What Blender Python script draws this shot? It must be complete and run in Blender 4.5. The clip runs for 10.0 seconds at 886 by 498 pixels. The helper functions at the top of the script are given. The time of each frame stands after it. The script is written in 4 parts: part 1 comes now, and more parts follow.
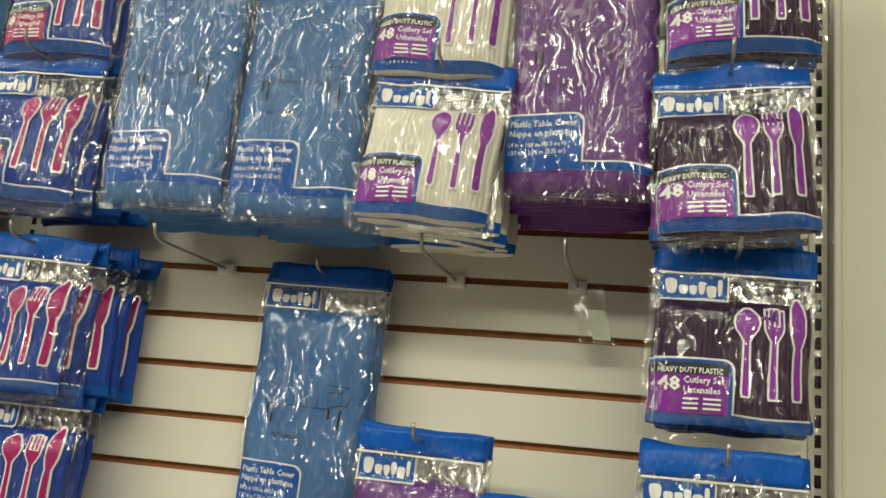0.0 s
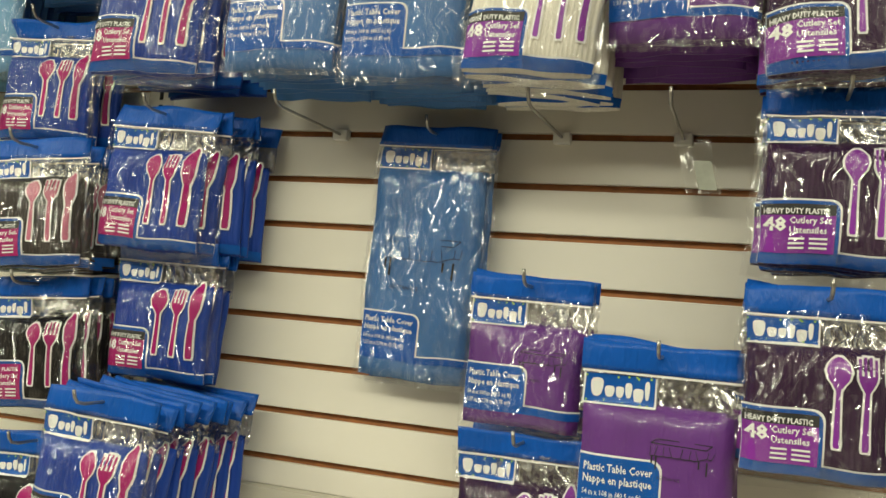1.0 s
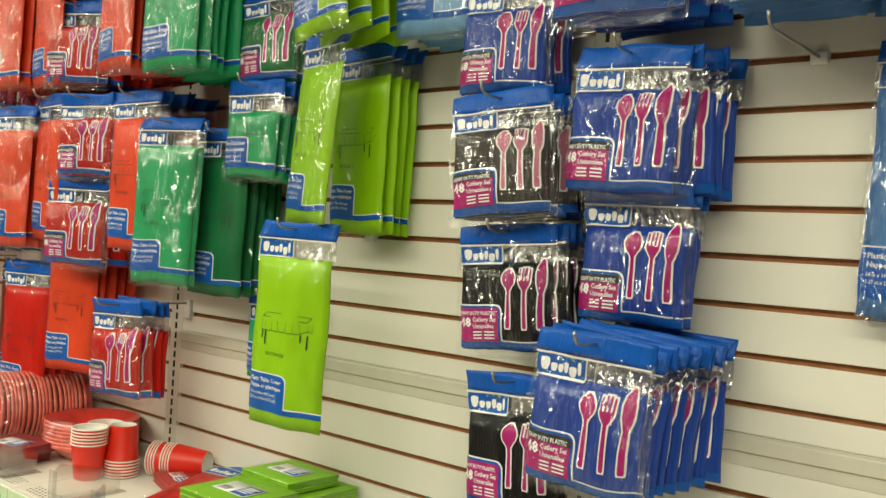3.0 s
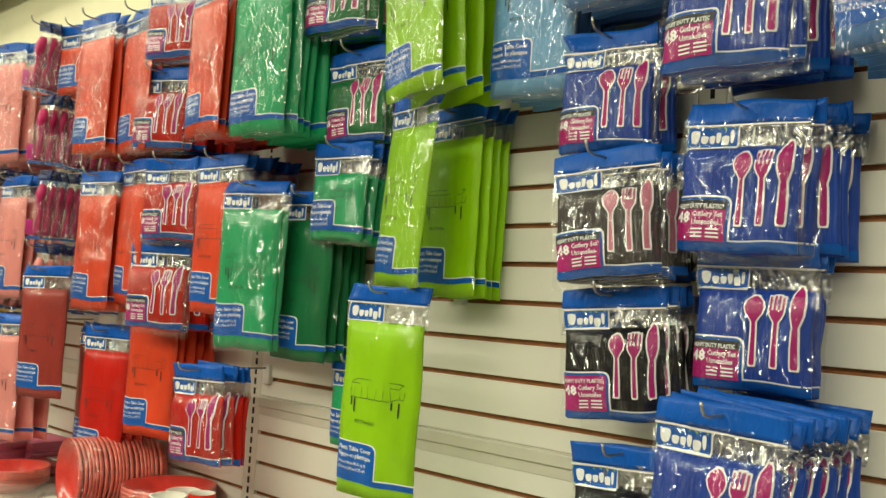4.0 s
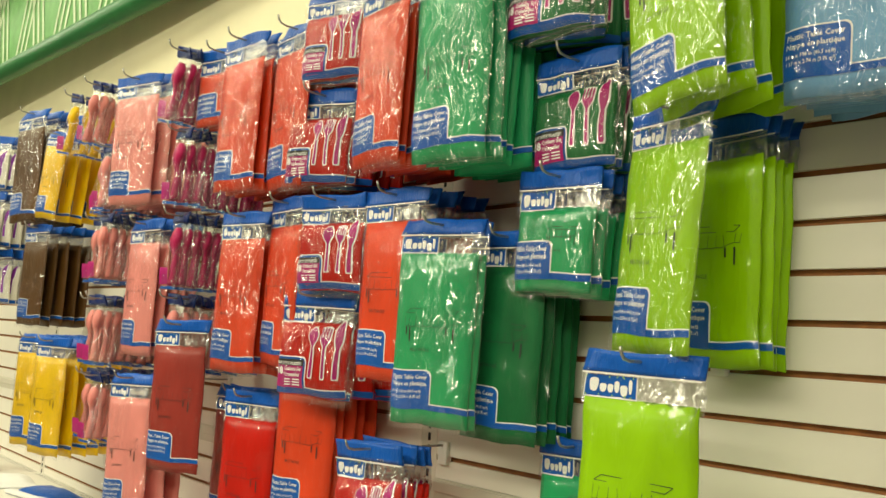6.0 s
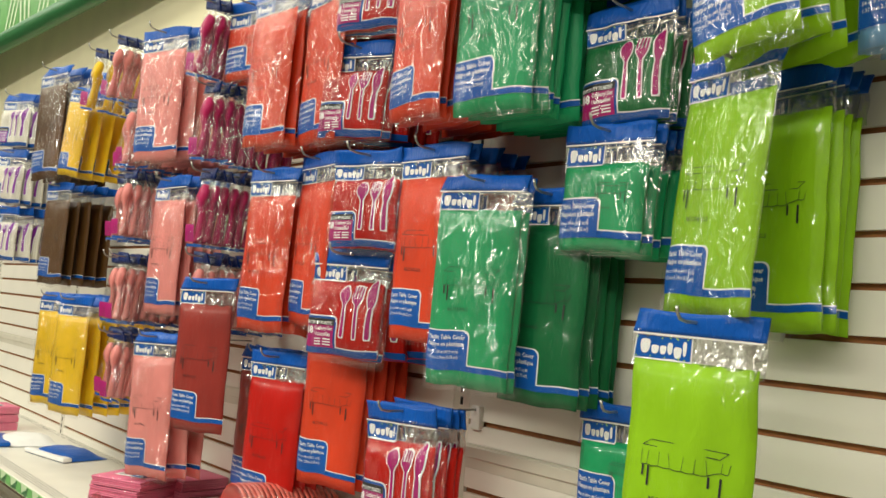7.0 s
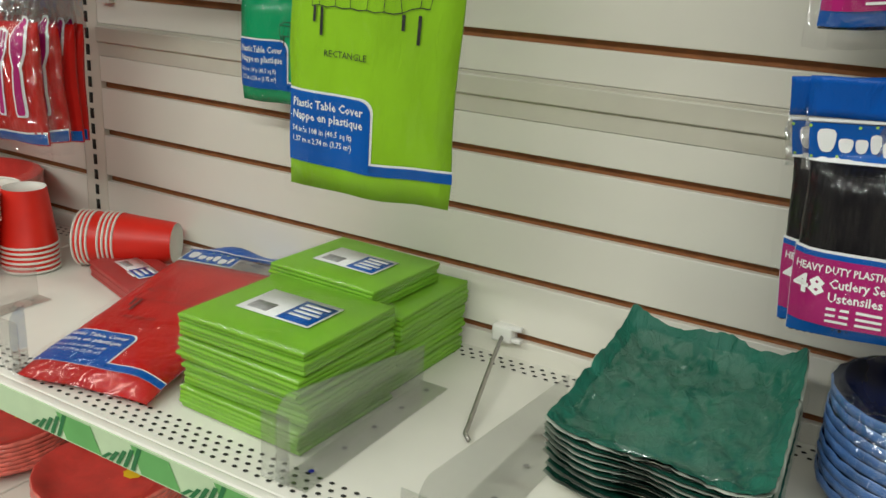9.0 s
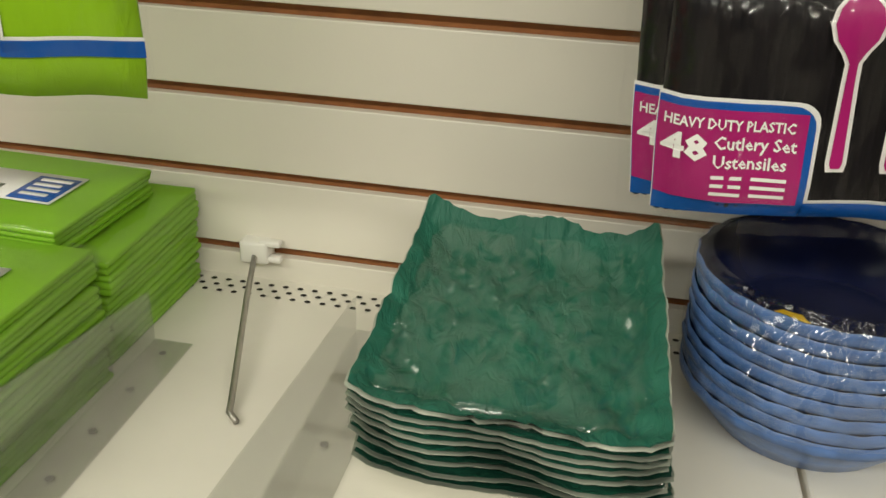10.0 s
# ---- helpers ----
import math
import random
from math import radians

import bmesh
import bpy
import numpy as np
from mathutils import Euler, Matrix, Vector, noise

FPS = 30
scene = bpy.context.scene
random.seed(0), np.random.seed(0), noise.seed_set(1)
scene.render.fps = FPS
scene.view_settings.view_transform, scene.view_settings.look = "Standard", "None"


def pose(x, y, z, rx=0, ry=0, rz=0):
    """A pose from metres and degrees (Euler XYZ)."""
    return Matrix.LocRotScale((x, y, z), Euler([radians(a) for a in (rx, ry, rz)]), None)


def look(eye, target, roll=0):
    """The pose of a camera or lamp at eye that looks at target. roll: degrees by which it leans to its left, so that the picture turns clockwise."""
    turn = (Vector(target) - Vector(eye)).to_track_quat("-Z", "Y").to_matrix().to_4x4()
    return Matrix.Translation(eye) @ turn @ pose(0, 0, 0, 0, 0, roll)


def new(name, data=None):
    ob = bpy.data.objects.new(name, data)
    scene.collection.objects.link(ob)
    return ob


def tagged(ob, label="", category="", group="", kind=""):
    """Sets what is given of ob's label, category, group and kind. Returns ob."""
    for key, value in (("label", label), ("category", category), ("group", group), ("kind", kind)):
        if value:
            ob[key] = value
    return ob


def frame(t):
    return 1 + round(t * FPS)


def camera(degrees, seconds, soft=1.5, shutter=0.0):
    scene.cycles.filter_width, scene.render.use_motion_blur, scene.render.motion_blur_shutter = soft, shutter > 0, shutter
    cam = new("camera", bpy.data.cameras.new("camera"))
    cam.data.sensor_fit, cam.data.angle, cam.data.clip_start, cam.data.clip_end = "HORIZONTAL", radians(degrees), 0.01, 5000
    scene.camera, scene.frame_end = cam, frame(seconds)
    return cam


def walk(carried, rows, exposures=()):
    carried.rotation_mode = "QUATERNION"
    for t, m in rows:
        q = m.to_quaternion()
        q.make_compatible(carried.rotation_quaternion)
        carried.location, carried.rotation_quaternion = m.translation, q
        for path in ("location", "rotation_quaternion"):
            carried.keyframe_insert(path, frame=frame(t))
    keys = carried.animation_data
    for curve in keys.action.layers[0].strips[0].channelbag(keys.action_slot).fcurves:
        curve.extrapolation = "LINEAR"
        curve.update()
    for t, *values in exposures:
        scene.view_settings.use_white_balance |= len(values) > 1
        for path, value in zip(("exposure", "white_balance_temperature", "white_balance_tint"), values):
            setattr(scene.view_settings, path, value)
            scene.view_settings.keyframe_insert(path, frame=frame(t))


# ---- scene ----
cam = camera(53.0, 10.0)
PATH = [
    (0, (2.253, -1.253, 1.508), (1.791, 0.649, 1.92), 5.3),
    (0.5, (2.255, -1.284, 1.486), (1.71, 0.624, 1.735), 5.2),
    (1, (2.261, -1.295, 1.459), (1.59, 0.584, 1.599), 4.8),
    (1.5, (2.25, -1.302, 1.441), (1.359, 0.488, 1.489), 4.4),
    (2, (2.186, -1.345, 1.424), (1.087, 0.326, 1.392), 3.7),
    (2.5, (2.113, -1.357, 1.415), (0.896, 0.23, 1.383), 3.5),
    (3, (2.035, -1.368, 1.419), (0.758, 0.171, 1.411), 3.5),
    (3.2, (2.013, -1.37, 1.415), (0.702, 0.141, 1.428), 3.7),
    (4.3, (1.898, -1.388, 1.419), (0.532, 0.064, 1.577), 3.6),
    (4.5, (1.864, -1.386, 1.416), (0.514, 0.078, 1.601), 3.5),
    (5, (1.757, -1.362, 1.422), (0.386, 0.074, 1.662), 3.5),
    (5.5, (1.61, -1.297, 1.442), (0.148, 0.047, 1.67), 3.4),
    (5.7, (1.553, -1.288, 1.443), (0.068, 0.033, 1.667), 3.3),
    (6.8, (1.407, -1.295, 1.415), (-0.12, -0.018, 1.603), 4.4),
    (7, (1.408, -1.285, 1.409), (-0.111, 0.007, 1.566), 4.8),
    (7.5, (1.387, -1.291, 1.395), (-0.065, 0.085, 1.419), 4.5),
    (8, (1.343, -1.255, 1.364), (0.007, 0.223, 1.193), 4.0),
    (8.5, (1.282, -1.103, 1.327), (0.088, 0.45, 0.921), 3.9),
    (9, (1.214, -0.947, 1.283), (0.266, 0.7, 0.66), 3.3),
    (9.5, (1.127, -0.79, 1.26), (0.51, 0.939, 0.466), 2.2),
    (10, (1.083, -0.708, 1.218), (0.745, 1.049, 0.326), 2.2),
]
EXPOSURES = [(0, -0.35, 7300, 9), (1.5, -0.26, 7450, 7), (3, -0.22, 7400, 7), (4.5, -0.27, 7600, 3), (5.5, -0.2, 8200, 3), (7, -0.28, 6900, 14), (8, -0.19, 6200, 14), (9, -0.56, 6200, 14), (9.5, -0.55, 6450, 14), (10, -0.53, 7000, 16)]
walk(cam, [(t, look(eye, target, roll)) for t, eye, target, roll in PATH], EXPOSURES)

# ---- light and exposure ----
world = bpy.data.worlds.new("world")
scene.world = world
world.use_nodes = True
world.node_tree.nodes["Background"].inputs[0].default_value = (1.0, 0.93, 0.82, 1)
world.node_tree.nodes["Background"].inputs[1].default_value = 0.05
scene.view_settings.exposure = 0.0


def ceiling_lamp(x, y, watts, length=2.4, across=0.6):
    d = bpy.data.lights.new("ceiling_light", "AREA")
    d.shape, d.size, d.size_y, d.energy = "RECTANGLE", length, across, watts
    d.color = (0.955, 1.0, 0.87)
    ob = new("ceiling_light", d)
    ob.location = (x, y, 3.12)
    return ob


for ly, watts in ((-1.4, 25), (-2.9, 400)):
    ceiling_lamp(-0.7, ly, watts, 11.0, 0.35)
for lx in (-3.4, -0.9):
    ceiling_lamp(lx, -0.62, 16, 2.4, 0.3)


# ---- materials ----
def mat(name):
    m = bpy.data.materials.new(name)
    m.use_nodes = True
    return m, m.node_tree.nodes, m.node_tree.links, m.node_tree.nodes["Principled BSDF"]


def noise_tex(nodes, links, scale, detail=3.0, stretch=(1, 1, 1), source="Position"):
    if source == "Position":
        c = nodes.new("ShaderNodeNewGeometry").outputs["Position"]
    else:
        c = nodes.new("ShaderNodeTexCoord").outputs["Object"]
    mp = nodes.new("ShaderNodeMapping")
    mp.inputs["Scale"].default_value = stretch
    links.new(c, mp.inputs["Vector"])
    n = nodes.new("ShaderNodeTexNoise")
    n.inputs["Scale"].default_value, n.inputs["Detail"].default_value = scale, detail
    links.new(mp.outputs[0], n.inputs["Vector"])
    return n


def surface(name, colour, rough=0.5, vary=0.12, scale=30, bump=0.0, bscale=200, metal=0.0, coat=0.0, spec=0.5, stretch=(1, 1, 1)):
    m, nodes, links, b = mat(name)
    n = noise_tex(nodes, links, scale, 4, stretch)
    ramp = nodes.new("ShaderNodeMapRange")
    ramp.inputs["From Min"].default_value, ramp.inputs["From Max"].default_value = 0.3, 0.7
    ramp.inputs["To Min"].default_value, ramp.inputs["To Max"].default_value = 1 - vary, 1 + vary
    links.new(n.outputs["Fac"], ramp.inputs["Value"])
    mul = nodes.new("ShaderNodeVectorMath")
    mul.operation = "SCALE"
    mul.inputs[0].default_value = colour
    links.new(ramp.outputs[0], mul.inputs["Scale"])
    links.new(mul.outputs[0], b.inputs["Base Color"])
    b.inputs["Roughness"].default_value, b.inputs["Metallic"].default_value = rough, metal
    b.inputs["Coat Weight"].default_value, b.inputs["Coat Roughness"].default_value = coat, 0.12
    b.inputs["Specular IOR Level"].default_value = spec
    if bump:
        n2 = noise_tex(nodes, links, bscale, 4, stretch)
        bp = nodes.new("ShaderNodeBump")
        bp.inputs["Strength"].default_value, bp.inputs["Distance"].default_value = bump, 0.002
        links.new(n2.outputs["Fac"], bp.inputs["Height"])
        links.new(bp.outputs[0], b.inputs["Normal"])
    return m


def crinkled(name, colour, rough=0.38, fine=0.5, spec=0.28):
    """Thin folded plastic: slight tone changes, soft folds and a crinkled gloss."""
    m, nodes, links, b = mat(name)
    n = noise_tex(nodes, links, 14, 3, (1, 1, 0.5))
    ramp = nodes.new("ShaderNodeMapRange")
    ramp.inputs["From Min"].default_value, ramp.inputs["From Max"].default_value = 0.3, 0.7
    ramp.inputs["To Min"].default_value, ramp.inputs["To Max"].default_value = 0.86, 1.12
    links.new(n.outputs["Fac"], ramp.inputs["Value"])
    mul = nodes.new("ShaderNodeVectorMath")
    mul.operation = "SCALE"
    mul.inputs[0].default_value = colour
    links.new(ramp.outputs[0], mul.inputs["Scale"])
    links.new(mul.outputs[0], b.inputs["Base Color"])
    b.inputs["Roughness"].default_value, b.inputs["Specular IOR Level"].default_value = rough, spec
    folds = noise_tex(nodes, links, 60, 5, (1.5, 1, 0.5))
    folds.inputs["Distortion"].default_value = 1.2
    bp = nodes.new("ShaderNodeBump")
    bp.inputs["Strength"].default_value, bp.inputs["Distance"].default_value = fine, 0.003
    links.new(folds.outputs["Fac"], bp.inputs["Height"])
    links.new(bp.outputs[0], b.inputs["Normal"])
    return m


def film_material(name, gloss=0.16, tilt=(0.9, 0.6, 1.3), tint=(1, 1, 1), stretch=(2.2, 1, 0.5), rough=0.1, wave=80):
    """Clear wrapping film: see-through, with a gloss broken up by sharp creases in two sizes."""
    m, nodes, links, b = mat(name)
    nodes.remove(b)
    out = nodes["Material Output"]
    clear = nodes.new("ShaderNodeBsdfTransparent")
    clear.inputs[0].default_value = (*tint, 1)
    shiny = nodes.new("ShaderNodeBsdfGlossy")
    shiny.inputs["Roughness"].default_value = rough
    mix = nodes.new("ShaderNodeMixShader")
    mix.inputs[0].default_value = gloss
    geo = nodes.new("ShaderNodeNewGeometry")
    warp = noise_tex(nodes, links, 17, 3)
    sub = nodes.new("ShaderNodeVectorMath")
    sub.operation = "MULTIPLY_ADD"
    sub.inputs[1].default_value, sub.inputs[2].default_value = (0.07, 0.07, 0.07), (-0.035, -0.035, -0.035)
    links.new(warp.outputs["Color"], sub.inputs[0])
    total = nodes.new("ShaderNodeVectorMath")
    links.new(geo.outputs["Position"], total.inputs[0])
    links.new(sub.outputs[0], total.inputs[1])
    patch = noise_tex(nodes, links, 11, 2)
    level = nodes.new("ShaderNodeMapRange")
    level.inputs["From Min"].default_value, level.inputs["From Max"].default_value = 0.36, 0.60
    level.inputs["To Min"].default_value, level.inputs["To Max"].default_value = 0.30, 1.15
    links.new(patch.outputs["Fac"], level.inputs["Value"])
    normal = geo.outputs["Normal"]
    for size, share, turn, narrow in ((wave, 0.85, 14, 1.0), (wave * 2.1, 0.42, -12, 0.5)):
        mp = nodes.new("ShaderNodeMapping")
        mp.inputs["Rotation"].default_value = (0, radians(turn), 0)
        mp.inputs["Scale"].default_value = (stretch[0], stretch[1], stretch[2] * narrow)
        links.new(total.outputs[0], mp.inputs["Vector"])
        cell = nodes.new("ShaderNodeTexVoronoi")
        cell.inputs["Scale"].default_value = size
        links.new(mp.outputs[0], cell.inputs["Vector"])
        lean = nodes.new("ShaderNodeVectorMath")
        lean.operation = "MULTIPLY_ADD"
        lean.inputs[1].default_value = [share * k for k in tilt]
        lean.inputs[2].default_value = [-share * k / 2 for k in tilt]
        links.new(cell.outputs["Color"], lean.inputs[0])
        swell = nodes.new("ShaderNodeVectorMath")
        swell.operation = "SCALE"
        links.new(lean.outputs[0], swell.inputs[0])
        links.new(level.outputs[0], swell.inputs["Scale"])
        add = nodes.new("ShaderNodeVectorMath")
        links.new(normal, add.inputs[0])
        links.new(swell.outputs[0], add.inputs[1])
        normal = add.outputs[0]
    unit = nodes.new("ShaderNodeVectorMath")
    unit.operation = "NORMALIZE"
    links.new(normal, unit.inputs[0])
    links.new(unit.outputs[0], shiny.inputs["Normal"])
    links.new(clear.outputs[0], mix.inputs[1])
    links.new(shiny.outputs[0], mix.inputs[2])
    links.new(mix.outputs[0], out.inputs["Surface"])
    return m


def clear_plastic(name, gloss=0.05, tint=(0.95, 0.96, 0.96)):
    return film_material(name, gloss, (0.02, 0.02, 0.02), tint, (1, 1, 1), 0.08, 8)


M_SLAT = surface("cream_laminate", (0.82, 0.78, 0.70), 0.38, 0.03, 6, 0.05, 350)
M_GROOVE = surface("groove_fibreboard", (0.30, 0.11, 0.035), 0.7, 0.2, 40)
M_METAL = surface("cream_painted_metal", (0.70, 0.66, 0.57), 0.4, 0.04, 10)
M_STRIP = surface("beige_joint_metal", (0.64, 0.60, 0.51), 0.4, 0.05, 12)
M_SLOT = surface("dark_slot", (0.02, 0.018, 0.015), 0.8, 0.1)
M_WALL = surface("cream_wall_paint", (0.93, 0.86, 0.60), 0.7, 0.04, 5, 0.1, 120)
M_PANEL = surface("end_panel_paint", (0.74, 0.70, 0.60), 0.5, 0.03, 4, 0.05, 200)
M_SHELF = surface("white_shelf_enamel", (0.78, 0.75, 0.68), 0.3, 0.04, 9, 0.04, 300)
# dark colour for the unseen surround, so the wrapping film reflects little
M_SURROUND = surface("dark_unseen_surround", (0.10, 0.085, 0.075), 0.8, 0.5, 4)
M_FLOOR = surface("floor_tile", (0.32, 0.29, 0.25), 0.4, 0.1, 3)
M_CEIL = surface("ceiling_panel", (0.8, 0.79, 0.75), 0.9, 0.05, 60, 0.3, 150)
M_STEEL = surface("zinc_wire", (0.42, 0.40, 0.37), 0.35, 0.1, 60, metal=0.9)
M_CLIP = surface("white_clip_plastic", (0.8, 0.78, 0.74), 0.35, 0.03)
M_BLUE = crinkled("header_blue", (0.003, 0.095, 0.46), 0.30, 0.9, 0.2)
M_LABEL = crinkled("label_blue", (0.002, 0.095, 0.42), 0.35, 0.25, 0.2)
M_WHITE = surface("white_ink", (0.85, 0.85, 0.85), 0.4, 0.03)
M_INK = surface("black_ink", (0.02, 0.02, 0.02), 0.5, 0.1)
M_MAG = crinkled("magenta_ink", (0.42, 0.012, 0.16), 0.35, 0.25)
M_VIOLET = crinkled("violet_ink", (0.26, 0.03, 0.36), 0.35, 0.25)
M_DOTS = surface("confetti_green", (0.35, 0.6, 0.08), 0.4, 0.3, 120)
M_FILM = film_material("wrapping_film", 0.115, (0.7, 0.4, 1.05), (1, 1, 1), (2.4, 1, 0.17), 0.09, 95)
M_FILM2 = film_material("creased_pouch_film", 0.10, (0.75, 0.5, 1.05), (0.99, 0.99, 0.99), (2.2, 1, 0.22), 0.085, 100)
M_TAUT = film_material("taut_wrapping_film", 0.032, (0.45, 0.3, 0.6), (1, 1, 1), (2.2, 1, 0.35), 0.10, 45)
M_NECK = film_material("crumpled_neck_film", 0.42, (1.1, 0.7, 1.4), (0.97, 0.97, 0.97), (1.6, 1, 0.8), 0.20, 130)
M_CLEAR = clear_plastic("clear_divider_plastic", 0.17, (0.93, 0.935, 0.93))
M_GREEN = surface("price_strip_green", (0.03, 0.30, 0.09), 0.4, 0.1, 60)
M_DKGREEN = surface("rail_green", (0.015, 0.17, 0.05), 0.4, 0.08, 20)
M_LTGREEN = surface("sign_light_green", (0.14, 0.42, 0.12), 0.5, 0.1, 20)
M_PALE = surface("sign_pale_green", (0.55, 0.70, 0.45), 0.5, 0.06, 20)

COLOURS = {
    "blue": (0.062, 0.18, 0.43), "purple": (0.15, 0.045, 0.25), "lime": (0.27, 0.54, 0.014), "green": (0.004, 0.33, 0.13),
    "dark_green": (0.004, 0.13, 0.045), "orange": (0.70, 0.058, 0.020), "red": (0.55, 0.01, 0.006), "brown_red": (0.3, 0.035, 0.028),
    "pink": (0.80, 0.27, 0.25), "light_blue": (0.16, 0.37, 0.62), "yellow": (0.80, 0.50, 0.02), "brown": (0.10, 0.045, 0.012),
    "royal": (0.014, 0.060, 0.35), "plum": (0.05, 0.02, 0.06), "ivory": (0.80, 0.76, 0.68), "charcoal": (0.01, 0.009, 0.011),
    "magenta": (0.50, 0.02, 0.12), "grey": (0.055, 0.047, 0.046), "emerald": (0.008, 0.16, 0.05), "teal": (0.01, 0.115, 0.085),
    "sky": (0.05, 0.13, 0.36),
}
WORDS = {"blue": "blue", "purple": "purple", "lime": "lime green", "green": "bright green", "dark_green": "dark green", "orange": "orange-red",
         "red": "red", "brown_red": "brownish red", "pink": "pale pink", "light_blue": "light blue", "yellow": "yellow", "brown": "brown",
         "royal": "royal blue", "plum": "dark plum", "ivory": "white", "charcoal": "black", "magenta": "magenta", "grey": "smoky black",
         "emerald": "green"}
M_COL = {k: crinkled(k + "_plastic", v, spec=0.10 if k in ("charcoal", "plum", "grey") else 0.22) for k, v in COLOURS.items()}


# ---- mesh helpers ----
def link_mesh(name, bm, material, smooth=True):
    me = bpy.data.meshes.new(name)
    bm.to_mesh(me)
    bm.free()
    me.materials.append(material)
    if smooth:
        me.polygons.foreach_set("use_smooth", [True] * len(me.polygons))
    return me


def part(name, bm, material, parent, label="", smooth=True):
    me = bm if isinstance(bm, bpy.types.Mesh) else link_mesh(name, bm, material, smooth)
    ob = new(name, me)
    ob.parent = parent
    if label:
        tagged(ob, label)
    return ob


def box_into(bm, x0, x1, y0, y1, z0, z1, bevel=0.0):
    r = bmesh.ops.create_cube(bm, size=1.0)
    vs = r["verts"]
    for v in vs:
        v.co = Vector(((x0 + x1) / 2 + v.co.x * (x1 - x0), (y0 + y1) / 2 + v.co.y * (y1 - y0), (z0 + z1) / 2 + v.co.z * (z1 - z0)))
    if bevel:
        es = list({e for v in vs for e in v.link_edges})
        bmesh.ops.bevel(bm, geom=es, offset=bevel, segments=2, affect="EDGES", profile=0.5)
    return bm


def box(x0, x1, y0, y1, z0, z1, bevel=0.0):
    return box_into(bmesh.new(), x0, x1, y0, y1, z0, z1, bevel)


def tube(bm, pts, r, sides=8):
    rings = []
    for i, p in enumerate(pts):
        p = Vector(p)
        a = Vector(pts[max(i - 1, 0)])
        b = Vector(pts[min(i + 1, len(pts) - 1)])
        q = (b - a).to_track_quat("Z", "Y")
        rings.append([bm.verts.new(p + q @ Vector((r * math.cos(t), r * math.sin(t), 0))) for t in [2 * math.pi * k / sides for k in range(sides)]])
    for a, b in zip(rings, rings[1:]):
        for k in range(sides):
            bm.faces.new((a[k], a[(k + 1) % sides], b[(k + 1) % sides], b[k]))
    bm.faces.new(rings[0][::-1])
    bm.faces.new(rings[-1])
    return bm


def lathe(profile, sides=40, bm=None, wobble=None):
    """A turned form round z from (radius, height) pairs."""
    bm = bm or bmesh.new()
    rings = []
    for r, z in profile:
        ring = []
        for k in range(sides):
            a = 2 * math.pi * k / sides
            s = 1 + (wobble(a, z) if wobble else 0)
            ring.append(bm.verts.new((r * s * math.cos(a), r * s * math.sin(a), z)))
        rings.append(ring)
    for a, b in zip(rings, rings[1:]):
        for k in range(sides):
            bm.faces.new((a[k], a[(k + 1) % sides], b[(k + 1) % sides], b[k]))
    return bm


def empty(name, m=None):
    ob = new(name)
    ob.empty_display_size = 0.05
    if m is not None:
        ob.matrix_basis = m
    return ob


def structure(name, bm, material, label, category, smooth=False):
    return tagged(new(name, link_mesh(name, bm, material, smooth)), label, category, kind="structure")


TEXTS = {}


def text_shape(words, size, bold=0.0):
    """Flat outlines of a line of words: corner places and faces."""
    key = (words, size, bold)
    if key not in TEXTS:
        cu = bpy.data.curves.new("lettering", "FONT")
        cu.body, cu.size, cu.resolution_u, cu.offset = words, size, 1, bold
        ob = new("lettering", cu)
        bpy.context.view_layer.update()
        me = bpy.data.meshes.new_from_object(ob.evaluated_get(bpy.context.evaluated_depsgraph_get()))
        TEXTS[key] = ([tuple(v.co) for v in me.vertices], [tuple(p.vertices) for p in me.polygons])
        bpy.data.objects.remove(ob)
        bpy.data.curves.remove(cu)
        bpy.data.meshes.remove(me)
    return TEXTS[key]


def put_text(bm, words, size, x, z, lay, bold=0.0, fit=None):
    vs, fs = text_shape(words, size, bold)
    width = max(v[0] for v in vs) or 1
    k = fit / width if fit else 1.0
    made = [bm.verts.new(lay(x + v[0] * k, z + v[1])) for v in vs]
    for f in fs:
        try:
            bm.faces.new([made[i] for i in f])
        except ValueError:
            pass


def panel(bm, xs, top, bottom, rows, lay):
    """A sheet laid on a form: columns xs, from bottom(x) up to top(x)."""
    cols = []
    for i, x in enumerate(xs):
        zt, zb = top(i, x), bottom(i, x)
        cols.append([bm.verts.new(lay(x, zb + (zt - zb) * j / rows)) for j in range(rows + 1)])
    for a, b in zip(cols, cols[1:]):
        for j in range(rows):
            if (a[j].co - b[j].co).length > 1e-7:
                bm.faces.new((a[j], b[j], b[j + 1], a[j + 1]))
    return bm


def span(a, b, n):
    return [a + (b - a) * i / n for i in range(n + 1)]


def plain_panel(x0, x1, z0, z1, lay, nx=8, nz=6, bm=None):
    return panel(bm or bmesh.new(), span(x0, x1, nx), lambda i, x: z1, lambda i, x: z0, nz, lay)


def stroke(bm, p, q, w, lay):
    d = (Vector(q) - Vector(p)).normalized()
    n = Vector((-d.y, d.x)) * w / 2
    vs = [bm.verts.new(lay(c.x, c.y)) for c in (Vector(p) - n, Vector(q) - n, Vector(q) + n, Vector(p) + n)]
    bm.faces.new(vs)


